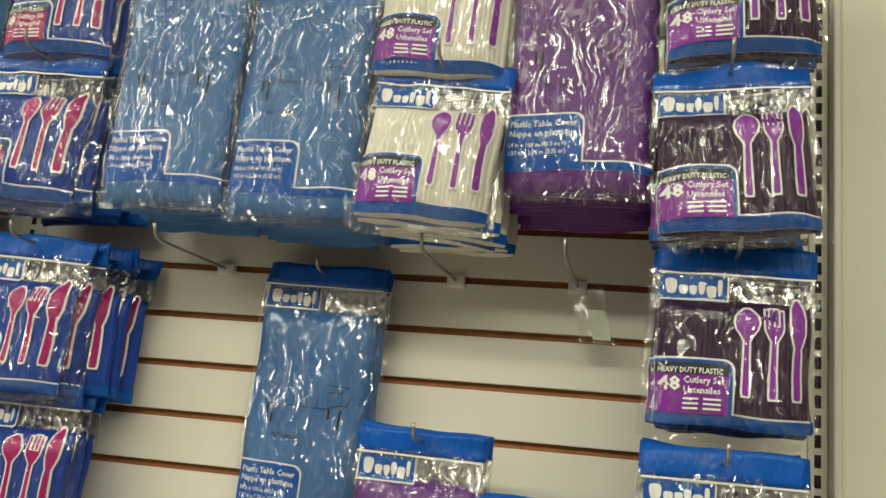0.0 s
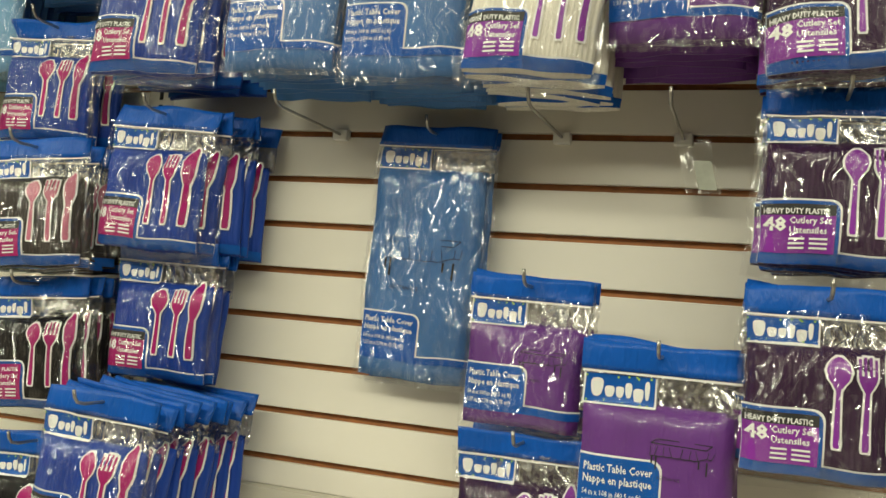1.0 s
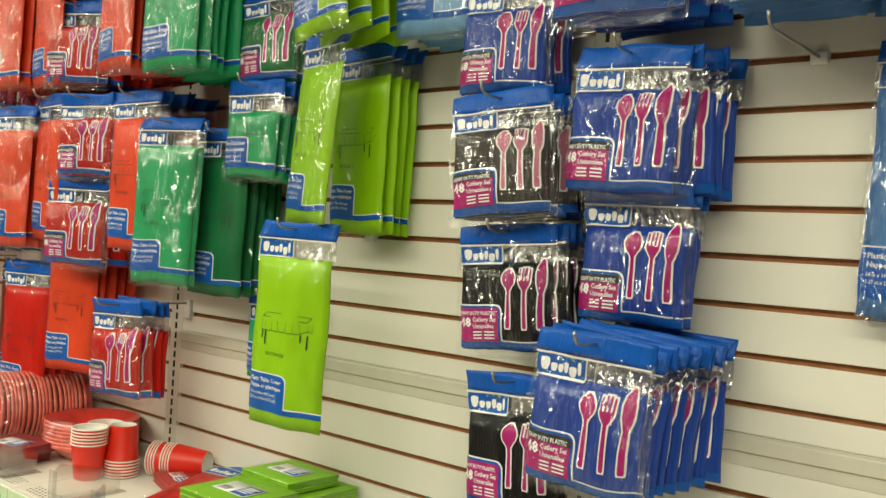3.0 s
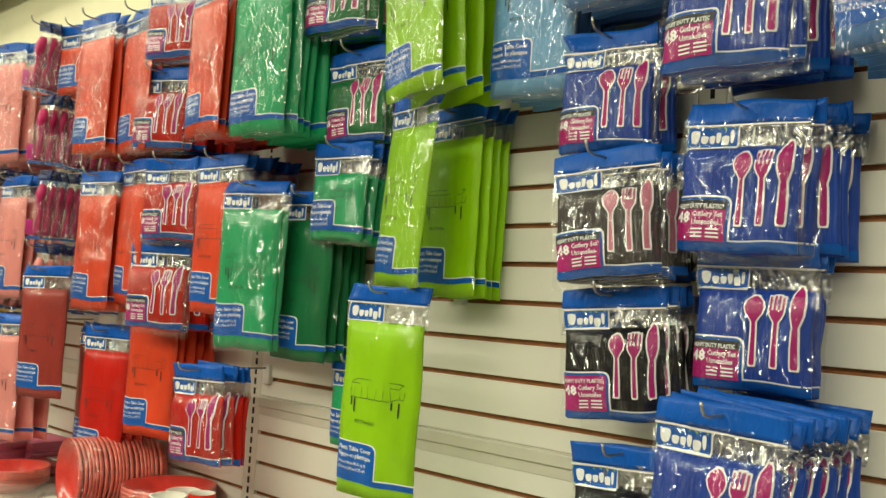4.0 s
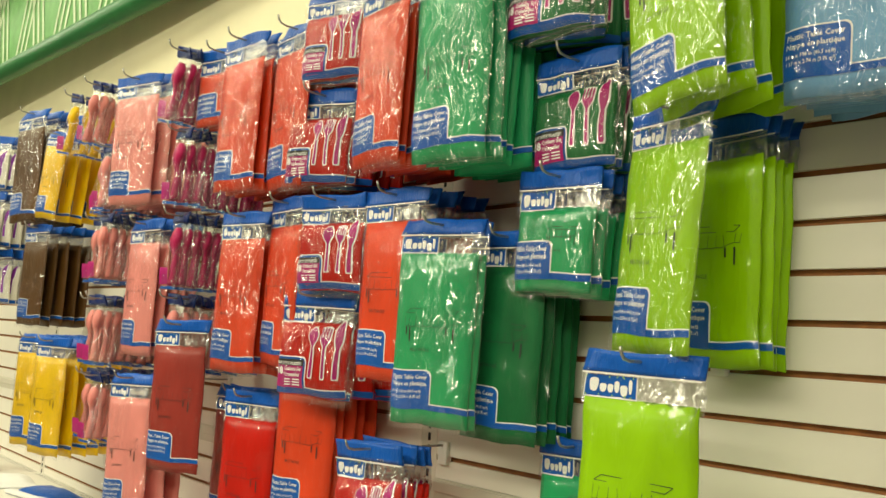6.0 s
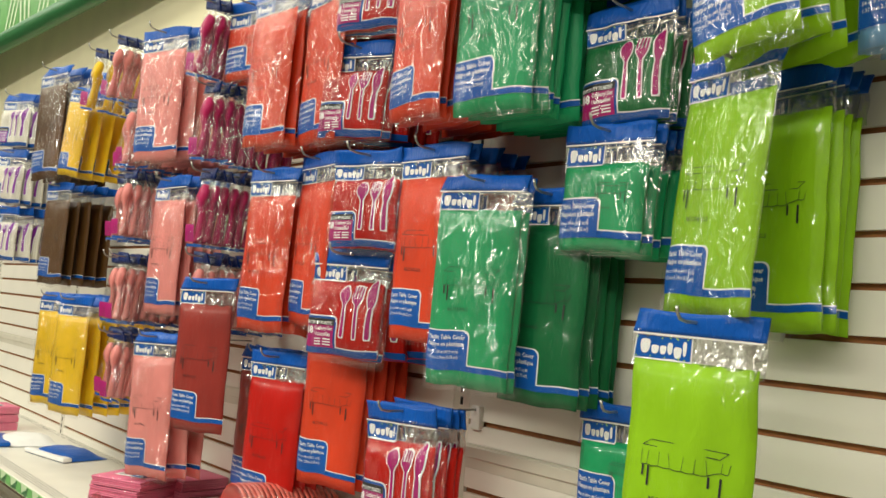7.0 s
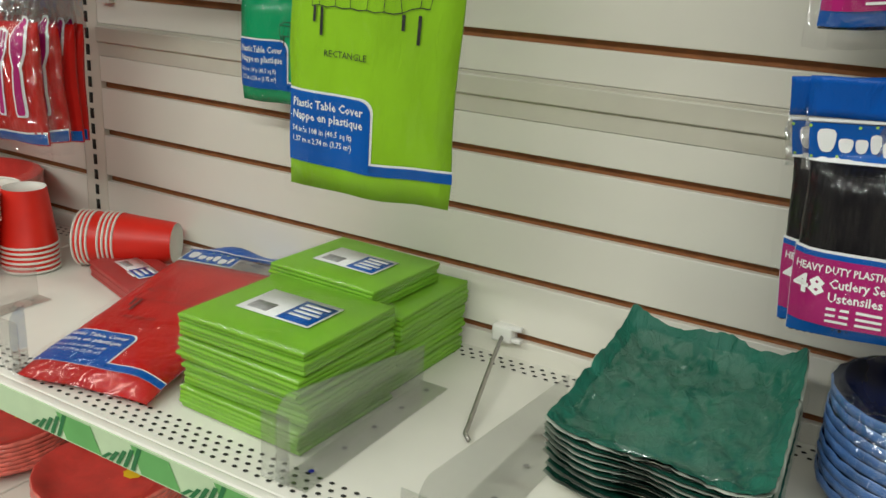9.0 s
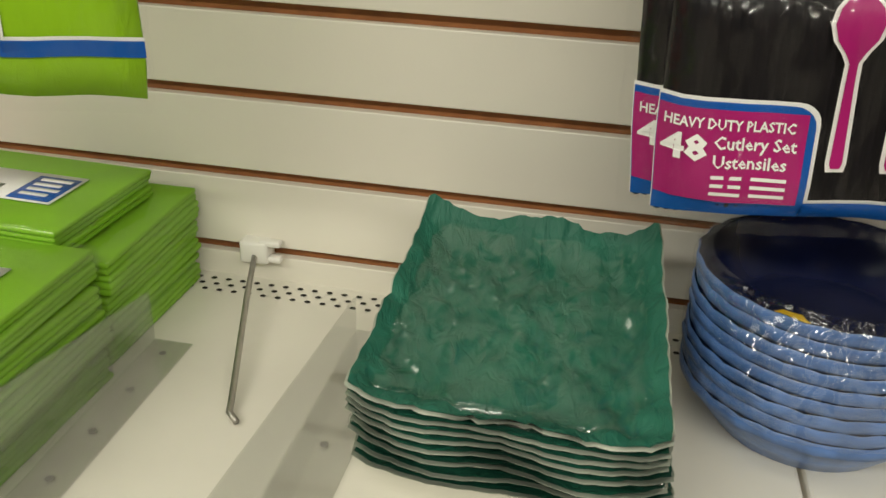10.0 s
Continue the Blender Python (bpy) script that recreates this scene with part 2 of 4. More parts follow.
# ---- packs ----
class Form:
    """The swelling of one pack: width, height, thickness, the top of the filling, folds."""

    def __init__(self, w, h, t, fill, seed, folds=1.0):
        self.w, self.h, self.t, self.fill, self.seed, self.folds = w, h, t, fill, seed, folds

    def front(self, x, z):
        u = min(abs(2 * x / self.w), 1.0)
        v = min(max((z + self.h) / (self.h - self.fill), 0.0), 1.0)
        swell = (1 - u ** 5) * (1 - abs(2 * v - 1) ** 7)
        fold = noise.noise((x * 28 + self.seed, self.seed * 3.1, z * 12)) * 0.0034
        fold += noise.noise((x * 70 + self.seed, 5.0, z * 26)) * 0.0008
        fold *= self.folds
        y = -self.t * swell + fold * (0.25 + 0.75 * swell)
        if z > -self.fill:
            y = fold * 0.8
        return y

    def warp(self, x, z):
        """The uneven outline of a soft pack."""
        e = abs(2 * x / self.w) ** 2
        d = min(max(-z / self.h, 0.0), 1.0) ** 2
        return (x + 0.0045 * e * noise.noise((x * 3, self.seed, z * 17)), z + 0.006 * d * noise.noise((x * 17, self.seed + 2, 0.5)))

    def lay(self, off):
        def at(x, z):
            a, b = self.warp(x, z)
            return (a, self.front(x, z) - off, b)
        return at


def sachet(f, ridges=0.0, n_ridge=18):
    """The filling of a pack: a closed pillow with pinched edges."""
    bm = bmesh.new()
    nx, nz = (n_ridge * 3 if ridges else 10), 14
    grids = []
    for side in (1, -1):
        rows = []
        for j in range(nz + 1):
            z = -f.fill - (f.h - f.fill - 0.004) * j / nz
            row = []
            for i in range(nx + 1):
                x = -f.w / 2 + 0.003 + (f.w - 0.006) * i / nx
                y = f.front(x, z)
                if ridges and side == 1:
                    y += ridges * math.cos(2 * math.pi * n_ridge * i / nx) * (0.4 + 0.6 * min(1, 4 * j / nz))
                if side == -1:
                    y = 0.0015
                wx, wz = f.warp(x, z)
                row.append(bm.verts.new((wx, y, wz)))
            rows.append(row)
        grids.append(rows)
        for a, b in zip(rows, rows[1:]):
            for i in range(nx):
                q = (a[i], b[i], b[i + 1], a[i + 1])
                bm.faces.new(q if side == 1 else q[::-1])
    a, b = grids
    for j in range(nz):
        bm.faces.new((a[j][0], b[j][0], b[j + 1][0], a[j + 1][0]))
        bm.faces.new((a[j + 1][nx], b[j + 1][nx], b[j][nx], a[j][nx]))
    for i in range(nx):
        bm.faces.new((a[0][i + 1], b[0][i + 1], b[0][i], a[0][i]))
        bm.faces.new((a[nz][i], b[nz][i], b[nz][i + 1], a[nz][i + 1]))
    return bm


def header_card(f, deep, wild=0.013):
    """The folded card at the top, with its hanging hole notch and wavy edge."""
    bm = bmesh.new()
    s = f.seed

    def lay(x, z, y):
        return (x, y + wild * noise.noise((x * 13 + s, s, z * 14)) * (0.25 + 1.1 * (z + deep) / deep) + 0.012 * math.sin(s) * (2 * x / f.w) ** 2 * (z + deep) / deep, z + 0.005 * noise.noise((x * 16, s, 1.0)) * (z + deep) / deep)

    xs = span(-f.w / 2 - 0.002, f.w / 2 + 0.002, 14)
    fr = panel(bm, xs, lambda i, x: 0.0, lambda i, x: -deep, 5, lambda x, z: lay(x, z, -0.0022))
    panel(bm, xs, lambda i, x: 0.0, lambda i, x: -deep, 5, lambda x, z: lay(x, z, 0.0022))
    bmesh.ops.bridge_loops(bm, edges=[e for e in bm.edges if e.is_boundary])
    bmesh.ops.recalc_face_normals(bm, faces=bm.faces)
    return fr


def corner_label(f, x0, x1, z0, z1, strip, off, grow=0.0, radius=0.012):
    """A panel with a rounded upper corner that runs on as a narrow strip to the pack's far edge."""
    xr = f.w / 2 - 0.0015
    a, b, top, low, st = x0 - grow * 0.2, x1 + grow, z1 + grow, z0, z0 + strip + grow
    xs, zs = [], []
    for x in span(a, b - radius, 6):
        xs.append(x), zs.append(top)
    for k in range(1, 6):
        ang = math.pi / 2 * k / 5
        xs.append(b - radius + radius * math.sin(ang)), zs.append(top - radius + radius * math.cos(ang))
    xs.append(b), zs.append(st)
    for x in span(b, xr, 5)[1:]:
        xs.append(x), zs.append(st)
    return panel(bmesh.new(), xs, lambda i, x: zs[i], lambda i, x: low, 5, f.lay(off))


def badge_shapes(f, x0, x1, z0, z1, off):
    """Plain rounded white blocks in the place of the mark."""
    bm = bmesh.new()
    widths, heights, lifts = (1.15, 0.9, 0.75, 0.65, 0.95, 0.45), (0.66, 0.40, 0.40, 0.54, 0.52, 0.66), (0.02, -0.10, -0.10, -0.02, -0.17, 0.03)
    step = (x1 - x0) / 5.6
    cx = x0 + step * 0.38
    for wide, tall, lift in zip(widths, heights, lifts):
        ww, hh = step * wide * 0.86, (z1 - z0) * tall
        cx += step * wide / 2
        cz = (z0 + z1) / 2 + (z1 - z0) * lift
        ring = [bm.verts.new(f.lay(off)(cx + ww / 2 * math.copysign(abs(math.cos(t)) ** 0.7, math.cos(t)) * (1 + 0.25 * math.sin(t)), cz + hh / 2 * math.copysign(abs(math.sin(t)) ** 0.7, math.sin(t))))
                for t in [2 * math.pi * i / 12 for i in range(12)]]
        bm.faces.new(ring)
        cx += step * wide / 2
    return bm


def confetti(f, x0, x1, z0, z1, off):
    bm = bmesh.new()
    rnd = random.Random(5)
    for k in range(12):
        cx, cz = x0 + (x1 - x0) * rnd.random(), z0 + (z1 - z0) * (0.06 if k % 2 else 0.93) + 0.002 * (rnd.random() - 0.5)
        bm.faces.new([bm.verts.new(f.lay(off)(cx + 0.0013 * math.cos(t), cz + 0.0013 * math.sin(t))) for t in [2 * math.pi * i / 6 for i in range(6)]])
    return bm


def table_picture(f, cx, cz, w, off):
    """The line drawing of a table under a draped cloth."""
    bm = bmesh.new()
    lay, lw = f.lay(off), 0.0009
    d = w * 0.22
    A, B, C, D = (cx - w / 2, cz), (cx + w / 2 - d * 0.4, cz - d * 0.1), (cx + w / 2, cz + d * 0.25), (cx - w / 2 + d * 0.5, cz + d * 0.32)
    for p, q in ((A, B), (B, C), (C, D), (D, A)):
        stroke(bm, p, q, lw, lay)
    drop = w * 0.22
    prev = None
    for k in range(15):
        x = A[0] + (C[0] - A[0]) * k / 14
        z = cz - drop + (0.012 if k % 2 else 0) * w + (0.05 * w * k / 14 if k > 11 else 0)
        if prev:
            stroke(bm, prev, (x, z), lw, lay)
        if k % 2 or k in (0, 14):
            stroke(bm, (x, z), (x + 0.003 * math.sin(k), cz - drop * 0.25), lw * 0.7, lay)
        prev = (x, z)
    for x, l in ((A[0] + 0.03 * w, 0.12), (A[0] + 0.1 * w, 0.22), (C[0] - 0.2 * w, 0.12), (C[0] - 0.07 * w, 0.22)):
        stroke(bm, (x, cz - drop), (x, cz - drop - l * w), 0.026 * w, lay)
    put_text(bm, "RECTANGLE", 0.0075 * w / 0.1, cx - 0.37 * w, cz - drop - 0.38 * w, lay, fit=0.38 * w)
    return bm


def utensil(bm, kind, cx, z0, length, lay, grow):
    """A printed spoon, fork or knife, standing upright with its handle down."""
    if kind == "spoon":
        prof = [(0, .030), (.03, .042), (.25, .036), (.5, .030), (.62, .028), (.68, .065), (.75, .125), (.84, .155), (.92, .130), (.97, .080), (1, .02)]
    elif kind == "fork":
        prof = [(0, .030), (.03, .042), (.25, .036), (.5, .030), (.62, .028), (.68, .07), (.74, .105), (.80, .115)]
    else:
        prof = [(0, .030), (.03, .042), (.25, .040), (.45, .036), (.5, .03), (.56, .05), (.65, .075), (.8, .08), (.9, .066), (.97, .035), (1, .012)]
    L = length
    rows = []
    last = prof[-1][0]
    for s, hw in prof:
        z = z0 + s * L + (-grow if s == 0 else grow if s == last and kind != "fork" else 0)
        hw = hw * L * 0.84 + grow
        rows.append([bm.verts.new(lay(cx - hw, z)), bm.verts.new(lay(cx, z)), bm.verts.new(lay(cx + hw, z))])
    for a, b in zip(rows, rows[1:]):
        bm.faces.new((a[0], a[1], b[1], b[0]))
        bm.faces.new((a[1], a[2], b[2], b[1]))
    if kind == "fork":
        for k in range(4):
            x = cx + (k - 1.5) * 0.055 * L
            stroke(bm, (x, z0 + 0.79 * L), (x, z0 + (1.0 if k in (1, 2) else 0.98) * L + grow), 0.030 * L + 1.6 * grow, lay)


MESHES = {}
M_PRINT = {"grey": crinkled("faded_pink_print", (0.55, 0.16, 0.25), 0.3), "pink": crinkled("pale_pink_print", (0.80, 0.30, 0.30), 0.3), "magenta": crinkled("deep_pink_print", (0.62, 0.07, 0.24), 0.3)}


def shared(key, build, material, name, smooth=True):
    if (key, material.name) not in MESHES:
        if key in MESHES:
            me = MESHES[key].copy()
            me.materials[0] = material
        else:
            me = link_mesh(name, build(), material, smooth)
            MESHES[key] = me
        MESHES[(key, material.name)] = me
    return MESHES[(key, material.name)]


COVER = [Form(0.180, 0.385, 0.012, 0.065, s) for s in (1.7, 8.3, 14.9)]
SMALL = [Form(0.160, 0.200, 0.014, 0.062, s) for s in (3.1, 9.4)]
CUT = [Form(0.172, 0.212, 0.024, 0.063, s, 1.9) for s in (2.2, 6.6, 11.5)]


def dress(name, key, build, material, parent, label="", smooth=True):
    return part(name, shared(key, build, material, name, smooth), None, parent, label)


def cover_pack(colour, variant, full, small=False, taut=False):
    """A folded plastic table cover in its hanging wrapper."""
    f = (SMALL if small else COVER)[variant % (2 if small else 3)]
    k = ("small" if small else "cover", variant % (2 if small else 3))
    W, H = f.w, f.h
    ob = empty("table_cover_pack")
    lz0, lz1 = (-H + 0.030, -H + 0.100) if not small else (-H + 0.022, -H + 0.082)
    lx0, lx1 = -W / 2 + 0.003, -W / 2 + W * 0.54
    dress("folded_cover", (k, "fill"), lambda: sachet(f), M_COL[colour], ob)
    dress("header_card", (k, "head"), lambda: header_card(f, 0.030), M_BLUE, ob)
    neck(f, k, ob)
    dress("label_border", (k, "rim"), lambda: corner_label(f, lx0, lx1, lz0, lz1, 0.010, 0.0007, 0.0022), M_WHITE, ob)
    dress("label", (k, "label"), lambda: corner_label(f, lx0, lx1, lz0, lz1, 0.010, 0.0013), M_LABEL, ob)
    if full:
        bz0, bz1, bx0, bx1 = -0.064, -0.034, -W / 2 + 0.003, -W / 2 + W * 0.47
        dress("badge_border", (k, "brim"), lambda: plain_panel(bx0 - 0.002, bx1 + 0.002, bz0 - 0.002, bz1, f.lay(0.0008)), M_WHITE, ob)
        badge = dress("badge", (k, "badge"), lambda: plain_panel(bx0, bx1, bz0, bz1, f.lay(0.0014)), M_LABEL, ob)
        dress("header_edge", (k, "hedge"), lambda: plain_panel(-W / 2, W / 2, -0.0328, -0.0306, lambda x, z: (x, f.front(x, z) - 0.0046, z), 12, 1), M_WHITE, ob)
        tagged(dress("badge_print", (k, "bs"), lambda: badge_shapes(f, bx0, bx1, bz0, bz1, 0.0021), M_WHITE, badge), kind="stuff")
        tagged(dress("confetti", (k, "cf"), lambda: confetti(f, bx0, bx1, bz0, bz1, 0.0022), M_DOTS, badge), kind="stuff")

        def words():
            bm = bmesh.new()
            lay, fw = f.lay(0.0021), lx1 - lx0 - 0.012
            put_text(bm, "Plastic Table Cover", 0.0115, lx0 + 0.005, lz1 - 0.015, lay, 0.0002, fw)
            put_text(bm, "Nappe en plastique", 0.0115, lx0 + 0.005, lz1 - 0.027, lay, 0.0002, fw)
            put_text(bm, "54 in x 108 in (40.5 sq ft)", 0.008, lx0 + 0.005, lz1 - 0.040, lay, 0.0001, fw * 0.86)
            put_text(bm, "1.37 m x 2.74 m (3.75 m²)", 0.008, lx0 + 0.005, lz1 - 0.050, lay, 0.0001, fw * 0.86)
            return bm

        tagged(dress("lettering", (k, "words"), words, M_WHITE, ob, smooth=False), kind="stuff")
        if small:
            dress("table_picture", (k, "pic"), lambda: table_picture(f, W * 0.16, -0.098, 0.06, 0.0016), M_INK, ob, smooth=False)
        else:
            dress("table_picture", (k, "pic"), lambda: table_picture(f, 0.0, -0.178, 0.118, 0.0016), M_INK, ob, smooth=False)
        film(f, k, ob, M_TAUT if taut else M_FILM)
    size = "small folded" if small else "folded"
    return tagged(ob, f"{WORDS[colour]} {size} plastic table cover in film, blue header", "table cover")


def neck(f, k, ob):
    """The empty, crumpled top of the bag between the header card and the filling."""
    def build():
        return plain_panel(-f.w / 2 - 0.003, f.w / 2 + 0.003, -f.fill - 0.012, -0.026, lambda x, z: (
            x + 0.004 * noise.noise((x * 9, f.seed, z * 60)), 0.001 + 0.004 * noise.noise((x * 55, f.seed + 5, z * 40)), z), 16, 5)
    dress("bag_neck", (k, "neck"), build, M_NECK, ob, "crumpled clear bag neck")


def film(f, k, ob, material):
    def build():
        m = 0.0035 * f.folds
        bm = plain_panel(-f.w / 2 - m, f.w / 2 + m, -f.h - 0.005 * f.folds ** 1.3, -0.026, lambda x, z: (
            f.warp(x, z)[0] + 0.002 * noise.noise((x * 9, 2.0, z * 60)), f.front(x, z) - 0.0040 - 0.0019 * noise.noise((x * 75 + 9 * z, f.seed + 9, z * 14)),
            f.warp(x, z)[1] + 0.002 * noise.noise((x * 60, 4.0, z * 9))), 30, 44)
        return bm
    dress("wrapper", (k, "film"), build, material, ob, "clear creased wrapping film")


def cutlery_pack(colour, variant, full, violet=False, taut=False):
    """A pouch of plastic spoons, forks and knives under a header card."""
    f = CUT[variant % 3]
    k = ("cut", variant % 3)
    W, H = f.w, f.h
    ob = empty("cutlery_pack")
    ink = M_VIOLET if violet else M_MAG
    print_ink = M_PRINT.get(colour, ink)
    lz0, lz1 = -H + 0.006, -H + 0.076
    lx0, lx1 = -W / 2 + 0.002, -W / 2 + W * 0.49
    dress("cutlery", (k, "fill"), lambda: sachet(f, 0.0017, 30), M_COL[colour], ob)
    dress("header_card", (k, "head"), lambda: header_card(f, 0.032), M_BLUE, ob)
    neck(f, k, ob)
    dress("blue_border", (k, "base"), lambda: corner_label(f, lx0, lx1, lz0, lz1, 0.012, 0.0026, 0.0012), M_LABEL, ob)
    dress("label", (k, "label"), lambda: plain_panel(lx0, lx1 - 0.003, lz0 + 0.012, lz1 - 0.003, f.lay(0.0034)), ink, ob)
    if not full:
        def blade(grow, off):
            bm = bmesh.new()
            utensil(bm, "knife", 0.067, -H + 0.042, 0.112, f.lay(off), grow)
            return bm
        o = dress("printed_outline", (k, "knife", "o"), lambda: blade(0.0023, 0.0027), M_WHITE, ob)
        dress("printed_knife", (k, "knife"), lambda: blade(0.0, 0.0034), print_ink, o)
    if full:
        dress("white_border", (k, "rim"), lambda: corner_label(f, lx0, lx1, lz0, lz1, 0.012, 0.0019, 0.0034), M_WHITE, ob)
        bz0, bz1, bx0, bx1 = -0.064, -0.036, -W / 2 + 0.002, -W / 2 + W * 0.45
        dress("badge_border", (k, "brim"), lambda: plain_panel(bx0, bx1 + 0.002, bz0 - 0.002, bz1 + 0.001, f.lay(0.0020)), M_WHITE, ob)
        badge = dress("badge", (k, "badge"), lambda: plain_panel(bx0, bx1, bz0, bz1, f.lay(0.0027)), M_LABEL, ob)
        dress("header_edge", (k, "hedge"), lambda: plain_panel(-W / 2, W / 2, -0.0348, -0.0326, lambda x, z: (x, f.front(x, z) - 0.0046, z), 12, 1), M_WHITE, ob)
        tagged(dress("badge_print", (k, "bs"), lambda: badge_shapes(f, bx0, bx1, bz0, bz1, 0.0034), M_WHITE, badge), kind="stuff")
        tagged(dress("confetti", (k, "cf"), lambda: confetti(f, bx0, bx1, bz0, bz1, 0.0035), M_DOTS, badge), kind="stuff")
        for i, (kind, cx, ln) in enumerate((("spoon", 0.0125, 0.096), ("fork", 0.041, 0.098), ("knife", 0.067, 0.112))):
            def icon(grow, off):
                bm = bmesh.new()
                utensil(bm, kind, cx, -H + 0.042, ln, f.lay(off), grow)
                return bm
            o = dress("printed_outline", (k, kind, "o"), lambda: icon(0.0023, 0.0027), M_WHITE, ob)
            dress("printed_" + kind, (k, kind), lambda: icon(0.0, 0.0034), print_ink, o)

        def words():
            bm = bmesh.new()
            lay = f.lay(0.0044)
            put_text(bm, "HEAVY DUTY PLASTIC", 0.0085, lx0 + 0.003, lz1 - 0.014, lay, 0.0002, 0.070)
            put_text(bm, "48", 0.021, lx0 + 0.003, lz1 - 0.033, lay, 0.0006, 0.025)
            put_text(bm, "Cutlery Set", 0.0105, lx0 + 0.031, lz1 - 0.025, lay, 0.0002, 0.044)
            put_text(bm, "Ustensiles", 0.0105, lx0 + 0.031, lz1 - 0.036, lay, 0.0002, 0.040)
            for n in range(3):
                for s in (0, 1):
                    stroke(bm, (lx0 + 0.031 + s * 0.022, lz1 - 0.042 - n * 0.0052), (lx0 + 0.048 + s * 0.024, lz1 - 0.042 - n * 0.0052), 0.0022, lay)
            return bm

        tagged(dress("lettering", (k, "words"), words, M_WHITE, ob, smooth=False), kind="stuff")
        if colour != "charcoal":
            dress("label_strip", (k, "strip"), lambda: plain_panel(lx0, lx1 - 0.003, lz1 - 0.0155, lz1 - 0.003, f.lay(0.0038)), M_INK, ob, "dark strip along the label's top")
        film(f, k, ob, M_TAUT if taut else M_FILM2)
    return tagged(ob, f"clear pouch of {WORDS[colour]} plastic cutlery with blue header card", "cutlery pack")


SPOON = [Form(0.074, 0.205, 0.010, 0.034, s, 1.6) for s in (4.4, 12.7)]


def spoon_body(cx, low, length, y0, thick):
    """A nest of plastic spoons seen from the front: the spoon outline with depth."""
    bm = bmesh.new()
    utensil(bm, "spoon", cx, low, length, lambda x, z: (cx + 0.72 * (x - cx), y0, z), 0.0)
    r = bmesh.ops.extrude_face_region(bm, geom=list(bm.faces))
    for v in r["geom"]:
        if isinstance(v, bmesh.types.BMVert):
            v.co.y -= thick * (0.75 + 0.25 * math.sin(v.co.z * 60))
    bmesh.ops.recalc_face_normals(bm, faces=bm.faces)
    return bm


def spoon_pack(colour, variant, full):
    """A narrow pouch of nested plastic spoons."""
    f = SPOON[variant % 2]
    k = ("spoon", variant % 2)
    ob = empty("spoon_pack")
    dress("header_card", (k, "head"), lambda: header_card(f, 0.030, 0.020), M_NAVYHEAD, ob)
    dress("bag_neck", (k, "neck"), lambda: plain_panel(-0.037, 0.037, -0.062, -0.026, lambda x, z: (x * (1 - 3 * (z + 0.062)), 0.002 + 0.004 * noise.noise((x * 55, f.seed, z * 40)), z), 8, 4), M_NECK, ob, "crumpled clear bag neck")
    dress("nested_spoon", (k, "fill"), lambda: spoon_body(0.012, -0.192, 0.148, -0.004, 0.020), M_COL[colour], ob)
    dress("nested_spoon", (k, "fill2"), lambda: spoon_body(-0.018, -0.196, 0.136, 0.006, 0.016), M_COL[colour], ob)
    dress("nested_spoon", (k, "fill3"), lambda: spoon_body(-0.003, -0.198, 0.120, 0.012, 0.012), M_COL[colour], ob)
    if full:
        dress("label", (k, "label"), lambda: plain_panel(-0.034, 0.006, -0.194, -0.150, lambda x, z: (x, -0.0255 + 0.002 * math.sin(z * 90), z), 4, 4), M_MAG, ob)
    dress("lower_band", (k, "band"), lambda: plain_panel(-0.036, 0.036, -0.206, -0.199, lambda x, z: (x, -0.0185 + 0.003 * math.sin(x * 90), z), 6, 1), M_LABEL, ob)

    def build():
        return plain_panel(-0.042, 0.042, -0.212, -0.026, lambda x, z: (f.warp(x, z)[0] + 0.003 * noise.noise((x * 9, 2.0, z * 40)), -0.027 * (1 - (x / 0.043) ** 4) * min(1, -8 * (z + 0.026) + 0.1) - 0.002 * noise.noise((x * 50, 1, z * 22)), f.warp(x, z)[1]), 14, 26)
    dress("wrapper", (k, "film"), build, M_FILM2, ob, "clear creased wrapping film")
    return tagged(ob, f"narrow clear pouch of {WORDS[colour]} plastic spoons with blue header", "spoon pack")


M_NAVYHEAD = crinkled("navy_header", (0.004, 0.02, 0.12), 0.3, 0.9, 0.2)


def hook_at(x, z, length, groove, tag=False):
    """A wire hook: clip in the groove, straight rod, upturned tip."""
    ob = empty("peg_hook", pose(x, 0, z))
    up = groove - z
    part("clip", box(-0.013, 0.013, -0.011, 0.006, min(-0.006, up - 0.012), max(0.008, up + 0.006), 0.002), M_CLIP, ob, "white plastic clip")
    pts = [(0, 0, 0), (0, -length * 0.5, -0.001), (0, -length + 0.02, -0.002), (0, -length + 0.006, 0.001), (0, -length, 0.008), (0, -length - 0.003, 0.018)]
    part("rod", tube(bmesh.new(), pts, 0.0024), M_STEEL, ob, "zinc wire rod")
    return tagged(ob, "zinc wire display hook clipped into the slatted wall", "hook", "display hooks")


GROOVES = [0.836 + 0.0762 * k for k in range(4)] + [0.82 + 0.0762 * k for k in range(5, 19)]
RND = random.Random(11)


